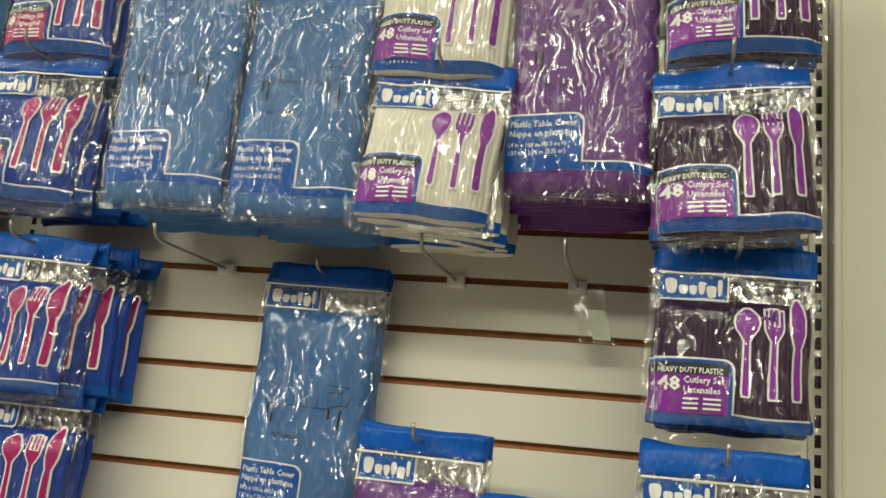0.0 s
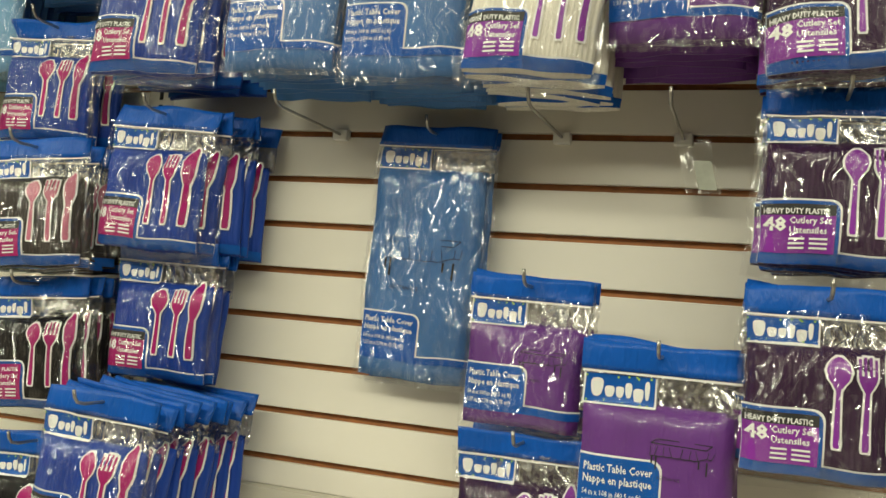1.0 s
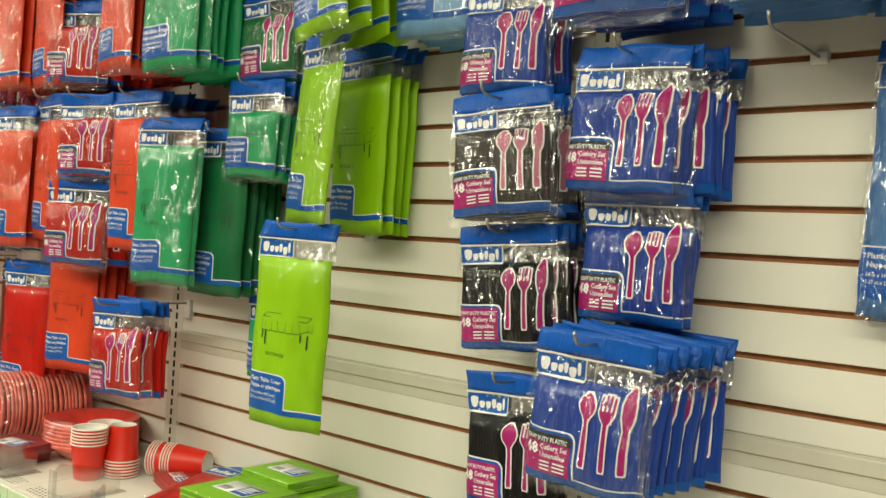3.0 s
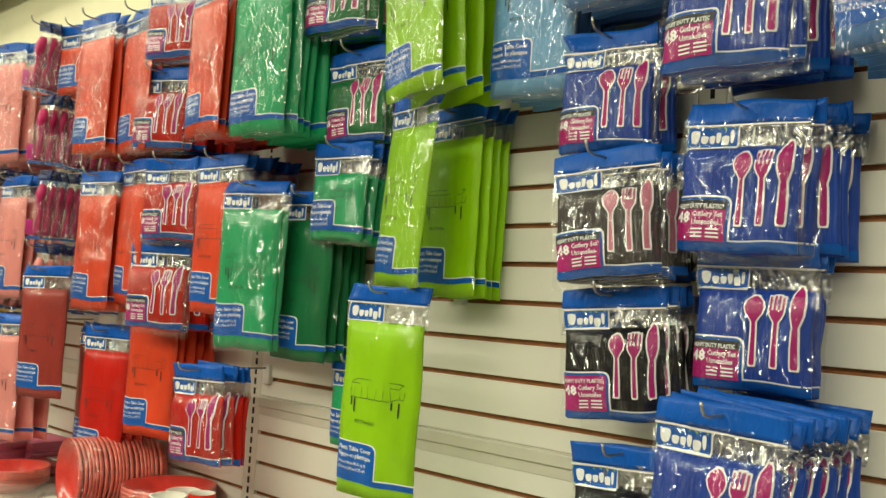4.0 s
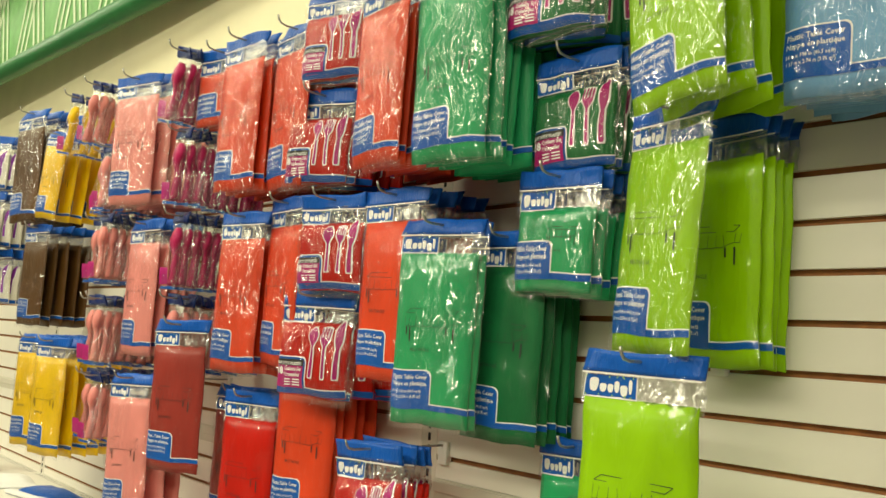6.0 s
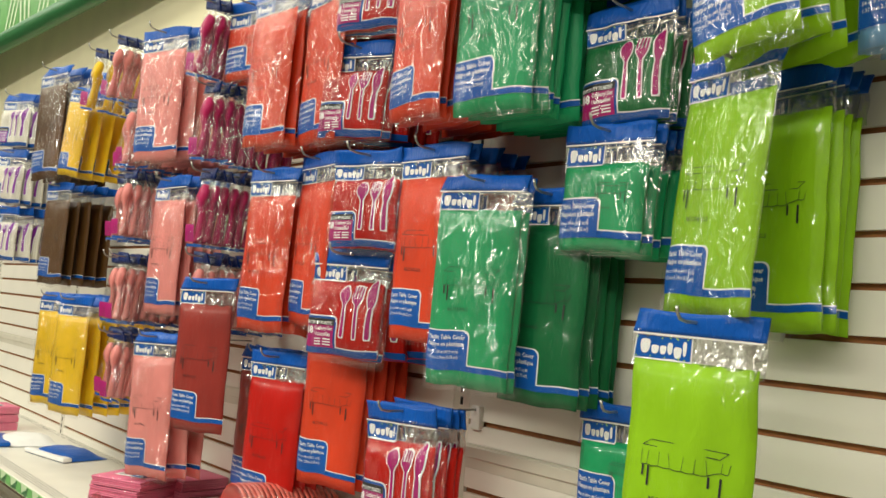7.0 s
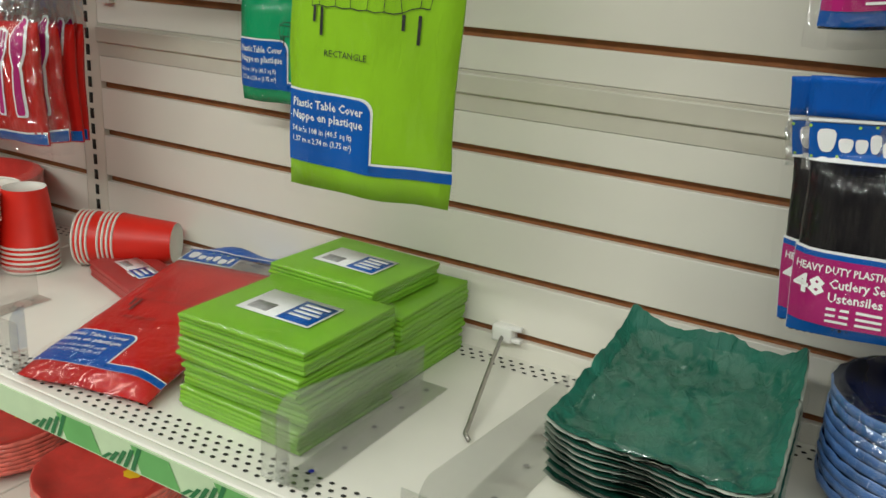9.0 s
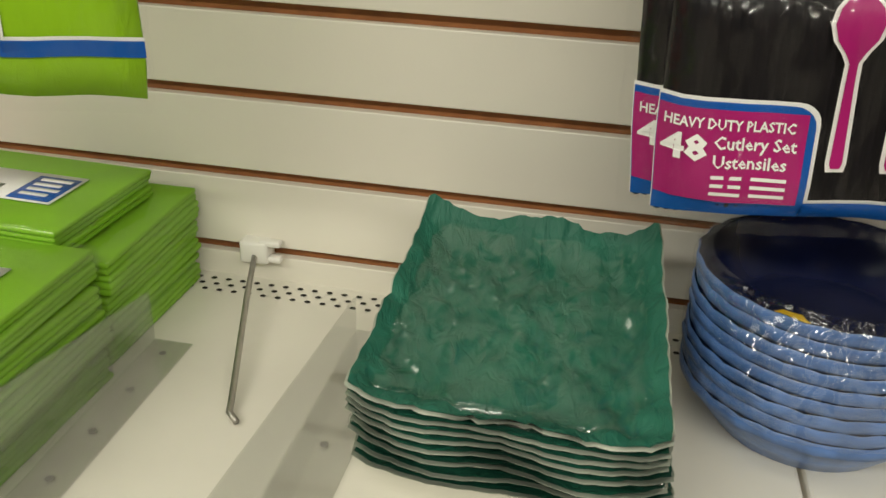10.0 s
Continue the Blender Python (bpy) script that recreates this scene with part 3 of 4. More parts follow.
def hang(kind, colour, x, z, y, n, gap, yaw=0.0, roll=0.0, dx=0.0, violet=False, scale=1.0, tilt=0.0, hook=True, sway=1.0, front_full=2, taut=False):
    """A hook with a row of packs; the first has its front at y, the rest follow towards the wall."""
    groove = min(GROOVES, key=lambda g: abs(g - z + 0.008))
    zr = z - 0.010 * scale
    if hook:
        hook_at(x, zr, min(-y + 0.035, 0.40), groove)
    for i in range(n):
        full = i < front_full
        v = RND.randrange(3)
        make = {"cover": lambda: cover_pack(colour, v, full, False, taut), "small": lambda: cover_pack(colour, v, full, True, taut),
                "cut": lambda: cutlery_pack(colour, v, full, violet, taut), "spoon": lambda: spoon_pack(colour, v, i == 0)}[kind]
        ob = make()
        j = 0 if i == 0 else sway
        yy = y + (0.020 if kind == "cut" else 0.013) * scale + i * gap
        ob.matrix_basis = pose(x + dx * i + j * RND.uniform(-0.005, 0.005), min(yy, -0.012), z + j * RND.uniform(-0.004, 0.003),
                               tilt, roll + j * RND.uniform(-1, 1) * (2 if kind in ("cover", "small") else 4), yaw + j * RND.uniform(-1, 1) * (4 if kind in ("cover", "small") else 7)) @ Matrix.Diagonal((scale, scale, scale, 1))
        sort = {"cut": "cutlery packs", "spoon": "spoon packs"}.get(kind, "table covers")
        tagged(ob, group=f"{WORDS[colour]} {sort} on hooks")


# ---- setting ----
structure("floor", box(-6.5, 5.0, -3.4, 0.3, -0.05, 0.0), M_FLOOR, "worn grey-beige vinyl shop floor", "floor")
structure("ceiling", box(-6.5, 5.0, -3.4, 0.3, 3.2, 3.25), M_CEIL, "white acoustic panel shop ceiling", "ceiling")
structure("wall_back", box(-6.5, 5.0, 0.03, 0.3, 0.0, 3.2), M_WALL, "cream painted wall above the slatted panels", "wall")
# added walls out of view: close the room, kept dark against film haze
structure("wall_front", box(-6.5, 5.0, -3.6, -3.4, 0.0, 3.2), M_SURROUND, "unseen closing wall across the aisle, coloured dark to limit reflections", "wall")
structure("wall_left", box(-6.7, -6.5, -3.6, 0.3, 0.0, 3.2), M_SURROUND, "unseen closing end wall, coloured dark to limit reflections", "wall")
structure("wall_right", box(5.0, 5.2, -3.6, 0.3, 0.0, 3.2), M_SURROUND, "unseen closing end wall, coloured dark to limit reflections", "wall")
column = structure("wall_column", box(2.492, 3.4, -0.03, 0.03, 0.0, 3.2, 0.004), M_PANEL, "smooth cream end panel beside the slatted wall", "panel")
part("edge_trim", box(2.482, 2.492, -0.034, 0.02, 0.0, 3.2, 0.002), M_METAL, column, "narrow cream edge trim")

BAYS = [(-4.94, -3.705), (-3.705, -2.47), (-2.47, -1.235), (-1.235, 0.0), (0.0, 1.245), (1.245, 2.482)]
TOP = 2.26
backing = structure("slat_wall", box(-4.94, 2.482, 0.0105, 0.03, 0.40, TOP), M_GROOVE, "cream slatted display wall with brown grooves", "slatted wall")


def slat_mesh(w, h):
    bm = box(-w / 2, w / 2, -0.0125, -0.002, -h / 2, h / 2, 0.0012)
    return link_mesh("slat", bm, M_SLAT, False)


EDGES = [0.40] + [0.833 + 0.0762 * k for k in range(-5, 4)] + [None] + [0.82 + 0.0762 * k for k in range(5, 19)] + [TOP]
SLATS = {}
for x0, x1 in BAYS:
    w = x1 - x0 - 0.052
    for a, b in zip(EDGES, EDGES[1:]):
        if a is None:
            a = 1.152
        if b is None:
            b = 1.112
        h = b - a - 0.0105
        if (round(w, 3), round(h, 3)) not in SLATS:
            SLATS[(round(w, 3), round(h, 3))] = slat_mesh(w, h)
        ob = new("slat", SLATS[(round(w, 3), round(h, 3))])
        ob.location = ((x0 + x1) / 2, 0.0125, (a + b) / 2)
        ob.parent = backing
    bm = box(x0 + 0.026, x1 - 0.026, -0.0015, 0.011, 1.1072, 1.1568, 0.0005)
    box_into(bm, x0 + 0.026, x1 - 0.026, -0.0065, -0.001, 1.1290, 1.1530, 0.002)
    part("joint_strip", bm, M_STRIP, backing, "cream metal joint strip", False)


def upright(x, half=0.0255):
    ob = structure("upright", box(x - half, x + half, 0.0, 0.012, 0.0, TOP, 0.002), M_METAL, "cream slotted metal upright", "upright")
    bm = bmesh.new()
    z = 0.42
    while z < TOP - 0.03:
        box_into(bm, x - 0.004, x + 0.004, -0.0008, 0.004, z, z + 0.0165)
        z += 0.0254
    part("slots", bm, M_SLOT, ob, "dark slots")
    return ob


for ux in (-3.705, -2.47, -1.235, 0.0, 1.245):
    upright(ux)
upright(2.469, 0.0125)

# valance above the wall
sign = tagged(empty("valance_sign", pose(-2.2, -0.10, 2.63, 0, 0, 2.5)), "green valance sign with pale diagonal stripes above the wall", "sign")
part("panel", box(-3.6, 3.4, 0.0, 0.03, 0.03, 0.62, 0.003), M_LTGREEN, sign, "light green panel")
bm = tube(bmesh.new(), [(-3.6, -0.01, 0.0), (3.4, -0.01, 0.0)], 0.045, 12)
part("rail", bm, M_DKGREEN, sign, "dark green rounded rail")
for i in range(28):
    bm = bmesh.new()
    x = -3.5 + i * 0.24
    for k in range(3):
        lean = 0.16 if i % 2 else -0.16
        vs = [bm.verts.new(c) for c in ((x + k * 0.06, -0.003, 0.05), (x + k * 0.06 + 0.022, -0.003, 0.05), (x + k * 0.06 + 0.022 + lean, -0.003, 0.6), (x + k * 0.06 + lean, -0.003, 0.6))]
        bm.faces.new(vs)
    part("stripe", bm, M_PALE, sign, "pale diagonal stripes")


# shelves
def shelf(x0, x1, z, depth):
    ob = structure("shelf", box(x0 + 0.002, x1 - 0.002, -depth, 0.008, z - 0.025, z, 0.003), M_SHELF, "white enamelled steel shelf with perforated rows", "shelf")
    holes = bmesh.new()
    for rows in ((-0.012, 3), (-depth + 0.045, 4)):
        for r in range(rows[1]):
            y = rows[0] - r * 0.0105
            x = x0 + 0.03 + (0.007 if r % 2 else 0)
            while x < x1 - 0.03:
                vs = [holes.verts.new((x + 0.0032 * math.cos(a), y + 0.0026 * math.sin(a), z + 0.0006)) for a in [math.pi / 3 * q for q in range(6)]]
                holes.faces.new(vs)
                x += 0.0145
    part("perforations", holes, M_SLOT, ob, "rows of small dark holes")
    rail = box(x0 + 0.002, x1 - 0.002, -depth - 0.012, -depth, z - 0.036, z + 0.001, 0.002)
    part("price_rail", rail, M_SHELF, ob, "white price rail")
    return ob


SH, DEP = 0.803, 0.405
for x0, x1 in BAYS:
    s1 = shelf(x0, x1, SH, DEP)
    shelf(x0, x1, 0.42, 0.42)
    structure("shelf_base", box(x0 + 0.01, x1 - 0.01, -0.50, 0.0, 0.0, 0.12, 0.004), M_METAL, "cream metal base plinth", "plinth")
    structure("lower_back_panel", box(x0 + 0.026, x1 - 0.026, 0.0, 0.012, 0.12, 0.40), M_METAL, "plain cream lower back panel", "panel")
    # printed strip: pale ground, green bars in place of the name, hatched wedges
    yf = -DEP - 0.0128
    strip = structure("price_strip", box(x0 + 0.004, x1 - 0.004, yf - 0.0008, yf + 0.0008, SH - 0.034, SH - 0.001), M_PALE, "pale printed price strip with green pattern", "price strip")
    bm = bmesh.new()
    x = x0 + 0.16
    for k in range(10):
        ww = (0.012, 0.015, 0.013, 0.010, 0.010, 0.014, 0.013, 0.012, 0.013, 0.013)[k]
        vs = [bm.verts.new(c) for c in ((x, yf - 0.002, SH - 0.026), (x + ww, yf - 0.002, SH - 0.026), (x + ww, yf - 0.002, SH - 0.010), (x, yf - 0.002, SH - 0.010))]
        bm.faces.new(vs)
        x += ww + (0.016 if k == 5 else 0.005)
    part("green_bars", bm, M_DKGREEN, strip)
    bm, bm2 = bmesh.new(), bmesh.new()
    x = x0 + 0.40
    while x < x1 - 0.07:
        for k in range(5):
            a = x + k * 0.011
            vs = [bm.verts.new(c) for c in ((a, yf - 0.002, SH - 0.032), (a + 0.006, yf - 0.002, SH - 0.032), (a + 0.006 + 0.012, yf - 0.002, SH - 0.003 - 0.005 * (4 - k)), (a + 0.012, yf - 0.002, SH - 0.003 - 0.005 * (4 - k)))]
            bm.faces.new(vs)
        vs = [bm2.verts.new(c) for c in ((x + 0.06, yf - 0.0016, SH - 0.032), (x + 0.115, yf - 0.0016, SH - 0.032), (x + 0.10, yf - 0.0016, SH - 0.003), (x + 0.045, yf - 0.0016, SH - 0.003))]
        bm2.faces.new(vs)
        x += 0.115
    part("dark_hatching", bm, M_DKGREEN, strip)
    part("green_wedges", bm2, M_LTGREEN, strip)

# ---- hanging packs ----
# dark blue and purple bay
hang("cover", "blue", 1.617, 2.157, -0.24, 9, 0.022, 0, 1)
hang("cover", "blue", 1.803, 2.145, -0.24, 9, 0.022, 0, 1)
hang("cut", "ivory", 1.99, 2.155, -0.26, 7, 0.03, 3, 3, violet=True)
hang("cut", "ivory", 1.992, 1.965, -0.26, 7, 0.03, 0, 4, violet=True, tilt=-4)
hang("cover", "purple", 2.157, 2.185, -0.24, 9, 0.022, 0, 0)
hang("cut", "plum", 2.336, 2.175, -0.26, 7, 0.03, 0, -2, violet=True)
hang("cut", "plum", 2.330, 1.962, -0.26, 7, 0.03, 0, -3, violet=True, tilt=-4)
hang("cut", "plum", 2.346, 1.752, -0.22, 4, 0.03, 0, 1, violet=True)
hang("cut", "plum", 2.336, 1.520, -0.24, 6, 0.03, 0, 0, violet=True)
hang("cover", "blue", 1.793, 1.735, -0.066, 3, 0.012, 0, 1.5)
hang("small", "purple", 1.982, 1.513, -0.167, 3, 0.016, 0, 1)
hang("small", "purple", 2.158, 1.440, -0.21, 5, 0.02, 0, 0, scale=1.16, taut=True)
hang("cut", "plum", 1.985, 1.310, -0.17, 4, 0.03, 0, 0, violet=True)
for hx in (1.608, 1.974, 2.15):
    hook_at(hx, 1.732, 0.22, 1.734)
# royal blue and black cutlery columns
hang("cut", "royal", 1.362, 2.018, -0.20, 6, 0.028, 2, 2, dx=0.006, tilt=-3, scale=1.14)
hang("cut", "royal", 1.372, 2.225, -0.20, 6, 0.028, 2, 0, dx=0.006, scale=1.05)
hang("cut", "royal", 1.376, 1.742, -0.172, 5, 0.028, 0, 3, dx=0.010, scale=1.08)
hang("cut", "royal", 1.382, 1.534, -0.135, 3, 0.028, 0, 1, dx=0.004, scale=1.05)
hang("cut", "royal", 1.408, 1.306, -0.285, 9, 0.025, 2, 3, dx=0.004, scale=1.05)
hang("cover", "blue", 1.15, 2.31, -0.20, 8, 0.02, 0, 0)
hang("cut", "royal", 1.125, 1.893, -0.155, 4, 0.028, 5, 1)
hang("cut", "grey", 1.155, 1.680, -0.20, 6, 0.028, 16, -6, tilt=-6)
hang("cut", "charcoal", 1.165, 1.460, -0.175, 5, 0.028, 12, -4)
hang("cut", "charcoal", 1.192, 1.213, -0.170, 2, 0.036, 0, -3, dx=-0.016, scale=1.07, taut=True)
# lime and green bay
hang("cover", "light_blue", 0.972, 2.185, -0.158, 7, 0.018, 3, 1)
hang("cover", "lime", 0.735, 2.185, -0.25, 4, 0.05, -8, -5, dx=0.010)
hang("cover", "lime", 0.715, 1.826, -0.19, 1, 0.03, -16, 2, tilt=-3)
hang("cover", "lime", 0.735, 1.815, -0.100, 4, 0.024, -8, 0, dx=0.003, taut=True)
hang("cover", "lime", 0.702, 1.446, -0.225, 1, 0.02, 8, 1, scale=1.06, taut=True)
hang("small", "green", 0.478, 1.752, -0.17, 5, 0.028, 1, 2, scale=1.08)
hang("cover", "green", 0.300, 2.150, -0.275, 9, 0.026, 8, 0)
hang("cut", "emerald", 0.465, 2.195, -0.21, 5, 0.03, 8, 0)
hang("cut", "emerald", 0.488, 1.960, -0.155, 4, 0.03, 5, -1)
hang("cover", "green", 0.243, 1.674, -0.225, 2, 0.015, 14, 1)
hang("cover", "dark_green", 0.345, 1.655, -0.150, 5, 0.026, 6, 1, taut=True)
hang("small", "green", 0.463, 1.290, -0.075, 2, 0.02, 2, -1, taut=True)
# red bay
hang("cover", "orange", 0.115, 2.160, -0.295, 8, 0.028, -6, 1)
hang("cut", "red", -0.105, 2.205, -0.27, 6, 0.03, 16, 1)
hang("cut", "red", -0.140, 1.980, -0.265, 6, 0.03, 18, 2)
hang("cover", "orange", -0.245, 2.150, -0.28, 7, 0.028, -5, 1)
hang("cover", "orange", -0.425, 2.155, -0.31, 7, 0.028, 3, 1)
hang("small", "orange", -0.600, 2.170, -0.28, 5, 0.03, 14, 0, scale=1.05)
hang("cut", "red", -0.085, 1.745, -0.255, 6, 0.03, 16, 0)
hang("cover", "orange", -0.270, 1.752, -0.25, 6, 0.028, -8, 1)
hang("cut", "red", -0.130, 1.540, -0.245, 7, 0.03, 20, 1, scale=1.08)
hang("cover", "orange", 0.092, 1.745, -0.22, 6, 0.03, 4, 0, taut=True)
hang("cover", "orange", -0.430, 1.728, -0.27, 7, 0.028, 6, 1)
hang("cover", "red", -0.440, 1.300, -0.205, 4, 0.03, 14, 0, taut=True)
hang("cover", "orange", -0.230, 1.405, -0.18, 5, 0.026, 14, 1, taut=True)
hang("cut", "red", 0.056, 1.240, -0.225, 4, 0.024, 4, -2, scale=1.12)
hang("cover", "brown_red", -0.675, 1.462, -0.29, 1, 0.04, 20, -1, taut=True)
hang("cover", "brown_red", -0.62, 1.30, -0.14, 2, 0.03, 10, 0)
# pink and yellow
hang("cover", "pink", -0.91, 1.310, -0.31, 3, 0.05, 14, -2)
hang("cover", "pink", -1.02, 2.165, -0.33, 5, 0.04, 18, -1)
hang("cover", "pink", -0.96, 1.740, -0.29, 5, 0.03, 4, 0)
hang("spoon", "magenta", -0.69, 2.175, -0.34, 10, 0.028, 6, 14)
hang("spoon", "magenta", -0.70, 1.965, -0.32, 10, 0.028, 6, 4)
hang("spoon", "magenta", -0.715, 1.745, -0.30, 10, 0.028, 6, 2)
hang("spoon", "pink", -0.74, 1.530, -0.28, 10, 0.028, 6, 2)
for zz, yy in ((1.985, -0.33), (1.770, -0.33), (1.525, -0.32), (1.300, -0.31)):
    hang("spoon", "pink", -1.29, zz, yy + 0.03, 9, 0.029, 8, 2)
    hang("spoon", "pink", -1.16 - 0.03 * (zz > 1.9), zz, yy, 10, 0.028, 6, 2)
hang("spoon", "pink", -1.34, 2.205, -0.33, 10, 0.028, 6, 14)
hang("spoon", "yellow", -1.52, 2.195, -0.33, 4, 0.045, 14, 10)
hang("cover", "yellow", -1.68, 2.090, -0.33, 4, 0.045, 10, 8, scale=0.8)
hang("cover", "yellow", -1.58, 1.385, -0.31, 6, 0.045, 14, 0)
hang("cover", "yellow", -1.78, 1.390, -0.31, 5, 0.045, 14, 0)
hang("cover", "brown", -2.13, 2.245, -0.30, 5, 0.045, 10, 0, scale=1.15)
hang("cover", "brown", -2.08, 1.800, -0.25, 5, 0.04, 10, 0)
for zz in (2.21, 1.97, 1.73):
    hang("cut", "ivory", -2.62, zz, -0.30, 5, 0.045, 20, 2, violet=True, scale=1.1)


# ---- things on the shelf ----
def napkin_pack(colour, w, d, h, m, sticker=True, layers=5, seed=1):
    """A square wrapped stack of folded paper napkins with a printed sticker."""
    ob = empty("napkin_pack", m)
    rnd = random.Random(seed)
    for k in range(layers):
        j = 0.0022
        z0, t = h * k / layers, h / layers
        ox, oy = rnd.uniform(-j, j), rnd.uniform(-j, j)
        part("napkin", box(-w / 2 + ox, w / 2 + ox, -d / 2 + oy, d / 2 + oy, z0, z0 + t * 0.95, t * 0.36), M_PAPER[colour], ob)
    if sticker:
        zt = h + 0.0012
        st = part("sticker", box(-w * 0.29, w * 0.29, -d * 0.2, d * 0.2, zt, zt + 0.0006), M_WHITE, ob, "white and blue printed sticker")
        part("blue_half", box(0.004, w * 0.275, -d * 0.18, d * 0.15, zt + 0.0006, zt + 0.0012), M_LABEL, st)
        bars = bmesh.new()
        for k in range(4):
            box_into(bars, 0.010, w * 0.25 - 0.004 * (k % 2), d * 0.08 - k * 0.0095, d * 0.08 - k * 0.0095 + 0.005, zt + 0.0012, zt + 0.0017)
        tagged(part("fine_print", bars, M_WHITE, st), kind="stuff")
        part("code_block", box(-w * 0.24, -w * 0.08, -d * 0.15, -d * 0.02, zt + 0.0006, zt + 0.0011), M_GREYINK, st)
    e = 0.0022
    part("wrapper", box(-w / 2 - e, w / 2 + e, -d / 2 - e, d / 2 + e, 0.0, h + 0.0028, 0.004), M_FILM3, ob, "clear film wrapper")
    return tagged(ob, f"square pack of {PAPER_WORDS[colour]} paper napkins wrapped in film", "napkins", f"{PAPER_WORDS[colour]} napkin packs")


PAPER_WORDS = {"lime_paper": "lime green", "pink_paper": "pink", "wine_paper": "dark red", "red_paper": "red"}
M_PAPER = {"lime_paper": surface("lime_paper", (0.20, 0.46, 0.014), 0.75, 0.1, 25, 0.25, 150), "pink_paper": surface("pink_paper", (0.78, 0.18, 0.31), 0.7, 0.1, 25, 0.25, 150),
           "wine_paper": surface("wine_paper", (0.22, 0.018, 0.028), 0.6, 0.15, 25, 0.25, 150), "red_paper": surface("red_paper", (0.42, 0.035, 0.03), 0.6, 0.12, 25, 0.25, 150)}
M_GREYINK = surface("grey_code", (0.35, 0.35, 0.35), 0.5, 0.4, 400)
M_FILM3 = film_material("tight_film", 0.07, (0.2, 0.2, 0.2), (1, 1, 1), (1, 1, 1), 0.15, 25)
M_RED = surface("red_glazed_paper", (0.62, 0.05, 0.04), 0.28, 0.15, 30, 0.25, 60, coat=0.4)
# paler than M_RED: pinkish highlights of the wrapping film mixed into the colour
M_REDRIM = surface("red_rim_film_sheen", (0.78, 0.17, 0.13), 0.3, 0.25, 45, 0.5, 70, coat=0.3)
M_NAVY = surface("navy_glazed_paper", (0.006, 0.010, 0.045), 0.25, 0.2, 30)
M_BLUERIM = surface("blue_plate_rim", (0.075, 0.17, 0.42), 0.35, 0.25, 60, 0.35, 90, coat=0.3)
M_TEAL = crinkled("teal_glazed_paper", (0.016, 0.135, 0.092), 0.45, 1.0)
M_CARD = surface("raw_white_card", (0.62, 0.65, 0.56), 0.7, 0.1, 60)
M_YELLOW = surface("yellow_sticker", (0.85, 0.55, 0.01), 0.5, 0.05)
M_CUPWHITE = surface("white_cup_card", (0.82, 0.79, 0.72), 0.5, 0.05, 30)
M_CUPRED = surface("red_cup_card", (0.72, 0.022, 0.010), 0.4, 0.06, 30)
M_FOILFILM = film_material("loose_creased_film", 0.10, (1.0, 1.0, 0.6), (0.99, 1.0, 0.99), (1.7, 0.7, 1.0), 0.16, 75)

# lime napkins: a front stack of four, a rear stack with its top pack set back
for k in range(4):
    napkin_pack("lime_paper", 0.170, 0.158, 0.0255, pose(0.632 + 0.004 * (k % 2) - 0.004 * (k == 3), -0.262 + 0.004 * (k % 2), SH + 0.001 + 0.0282 * k, 0, 0, -2 + 2 * (k % 2)), k == 3, seed=k)
for k in range(3):
    napkin_pack("lime_paper", 0.170, 0.158, 0.0290, pose(0.628 + 0.003 * k, -0.096 + 0.002 * k, SH + 0.001 + 0.0318 * k, 0, 0, -1 + k), False, seed=k + 5)
napkin_pack("lime_paper", 0.155, 0.138, 0.0250, pose(0.612, -0.112, SH + 0.0965, 0, 0, -2), True, seed=12)
# red napkins under the fallen table cover
napkin_pack("red_paper", 0.150, 0.088, 0.024, pose(0.226, -0.116, SH + 0.001, 0, 0, -18), True, seed=20)
fallen = cover_pack("red", 1, True)
fallen.matrix_basis = pose(0.362, -0.014, SH + 0.056, -83, 0, 12)
fallen["label"] = "red folded plastic table cover fallen flat on the shelf"
# dark red and pink napkins
for k in range(2):
    napkin_pack("wine_paper", 0.150, 0.150, 0.024, pose(-0.245 + 0.030 * k, -0.312, SH + 0.001 + 0.0270 * k, 0, 0, 6 + 8 * k), k == 1, seed=30 + k)
for k in range(4):
    napkin_pack("pink_paper", 0.165, 0.165, 0.024, pose(-1.040 + 0.006 * k, -0.262, SH + 0.001 + 0.0268 * k, 0, 0, 20 + 3 * k), k == 3, seed=40 + k)
for k in range(3):
    napkin_pack("pink_paper", 0.165, 0.150, 0.030, pose(-1.040, -0.092, SH + 0.001 + 0.0328 * k, 0, 0, 3 * k), False, seed=50 + k)
for k in range(2):
    napkin_pack("wine_paper", 0.150, 0.150, 0.026, pose(-0.855, -0.100, SH + 0.001 + 0.0290 * k, 0, 0, 4 * k), k == 1, seed=60 + k)


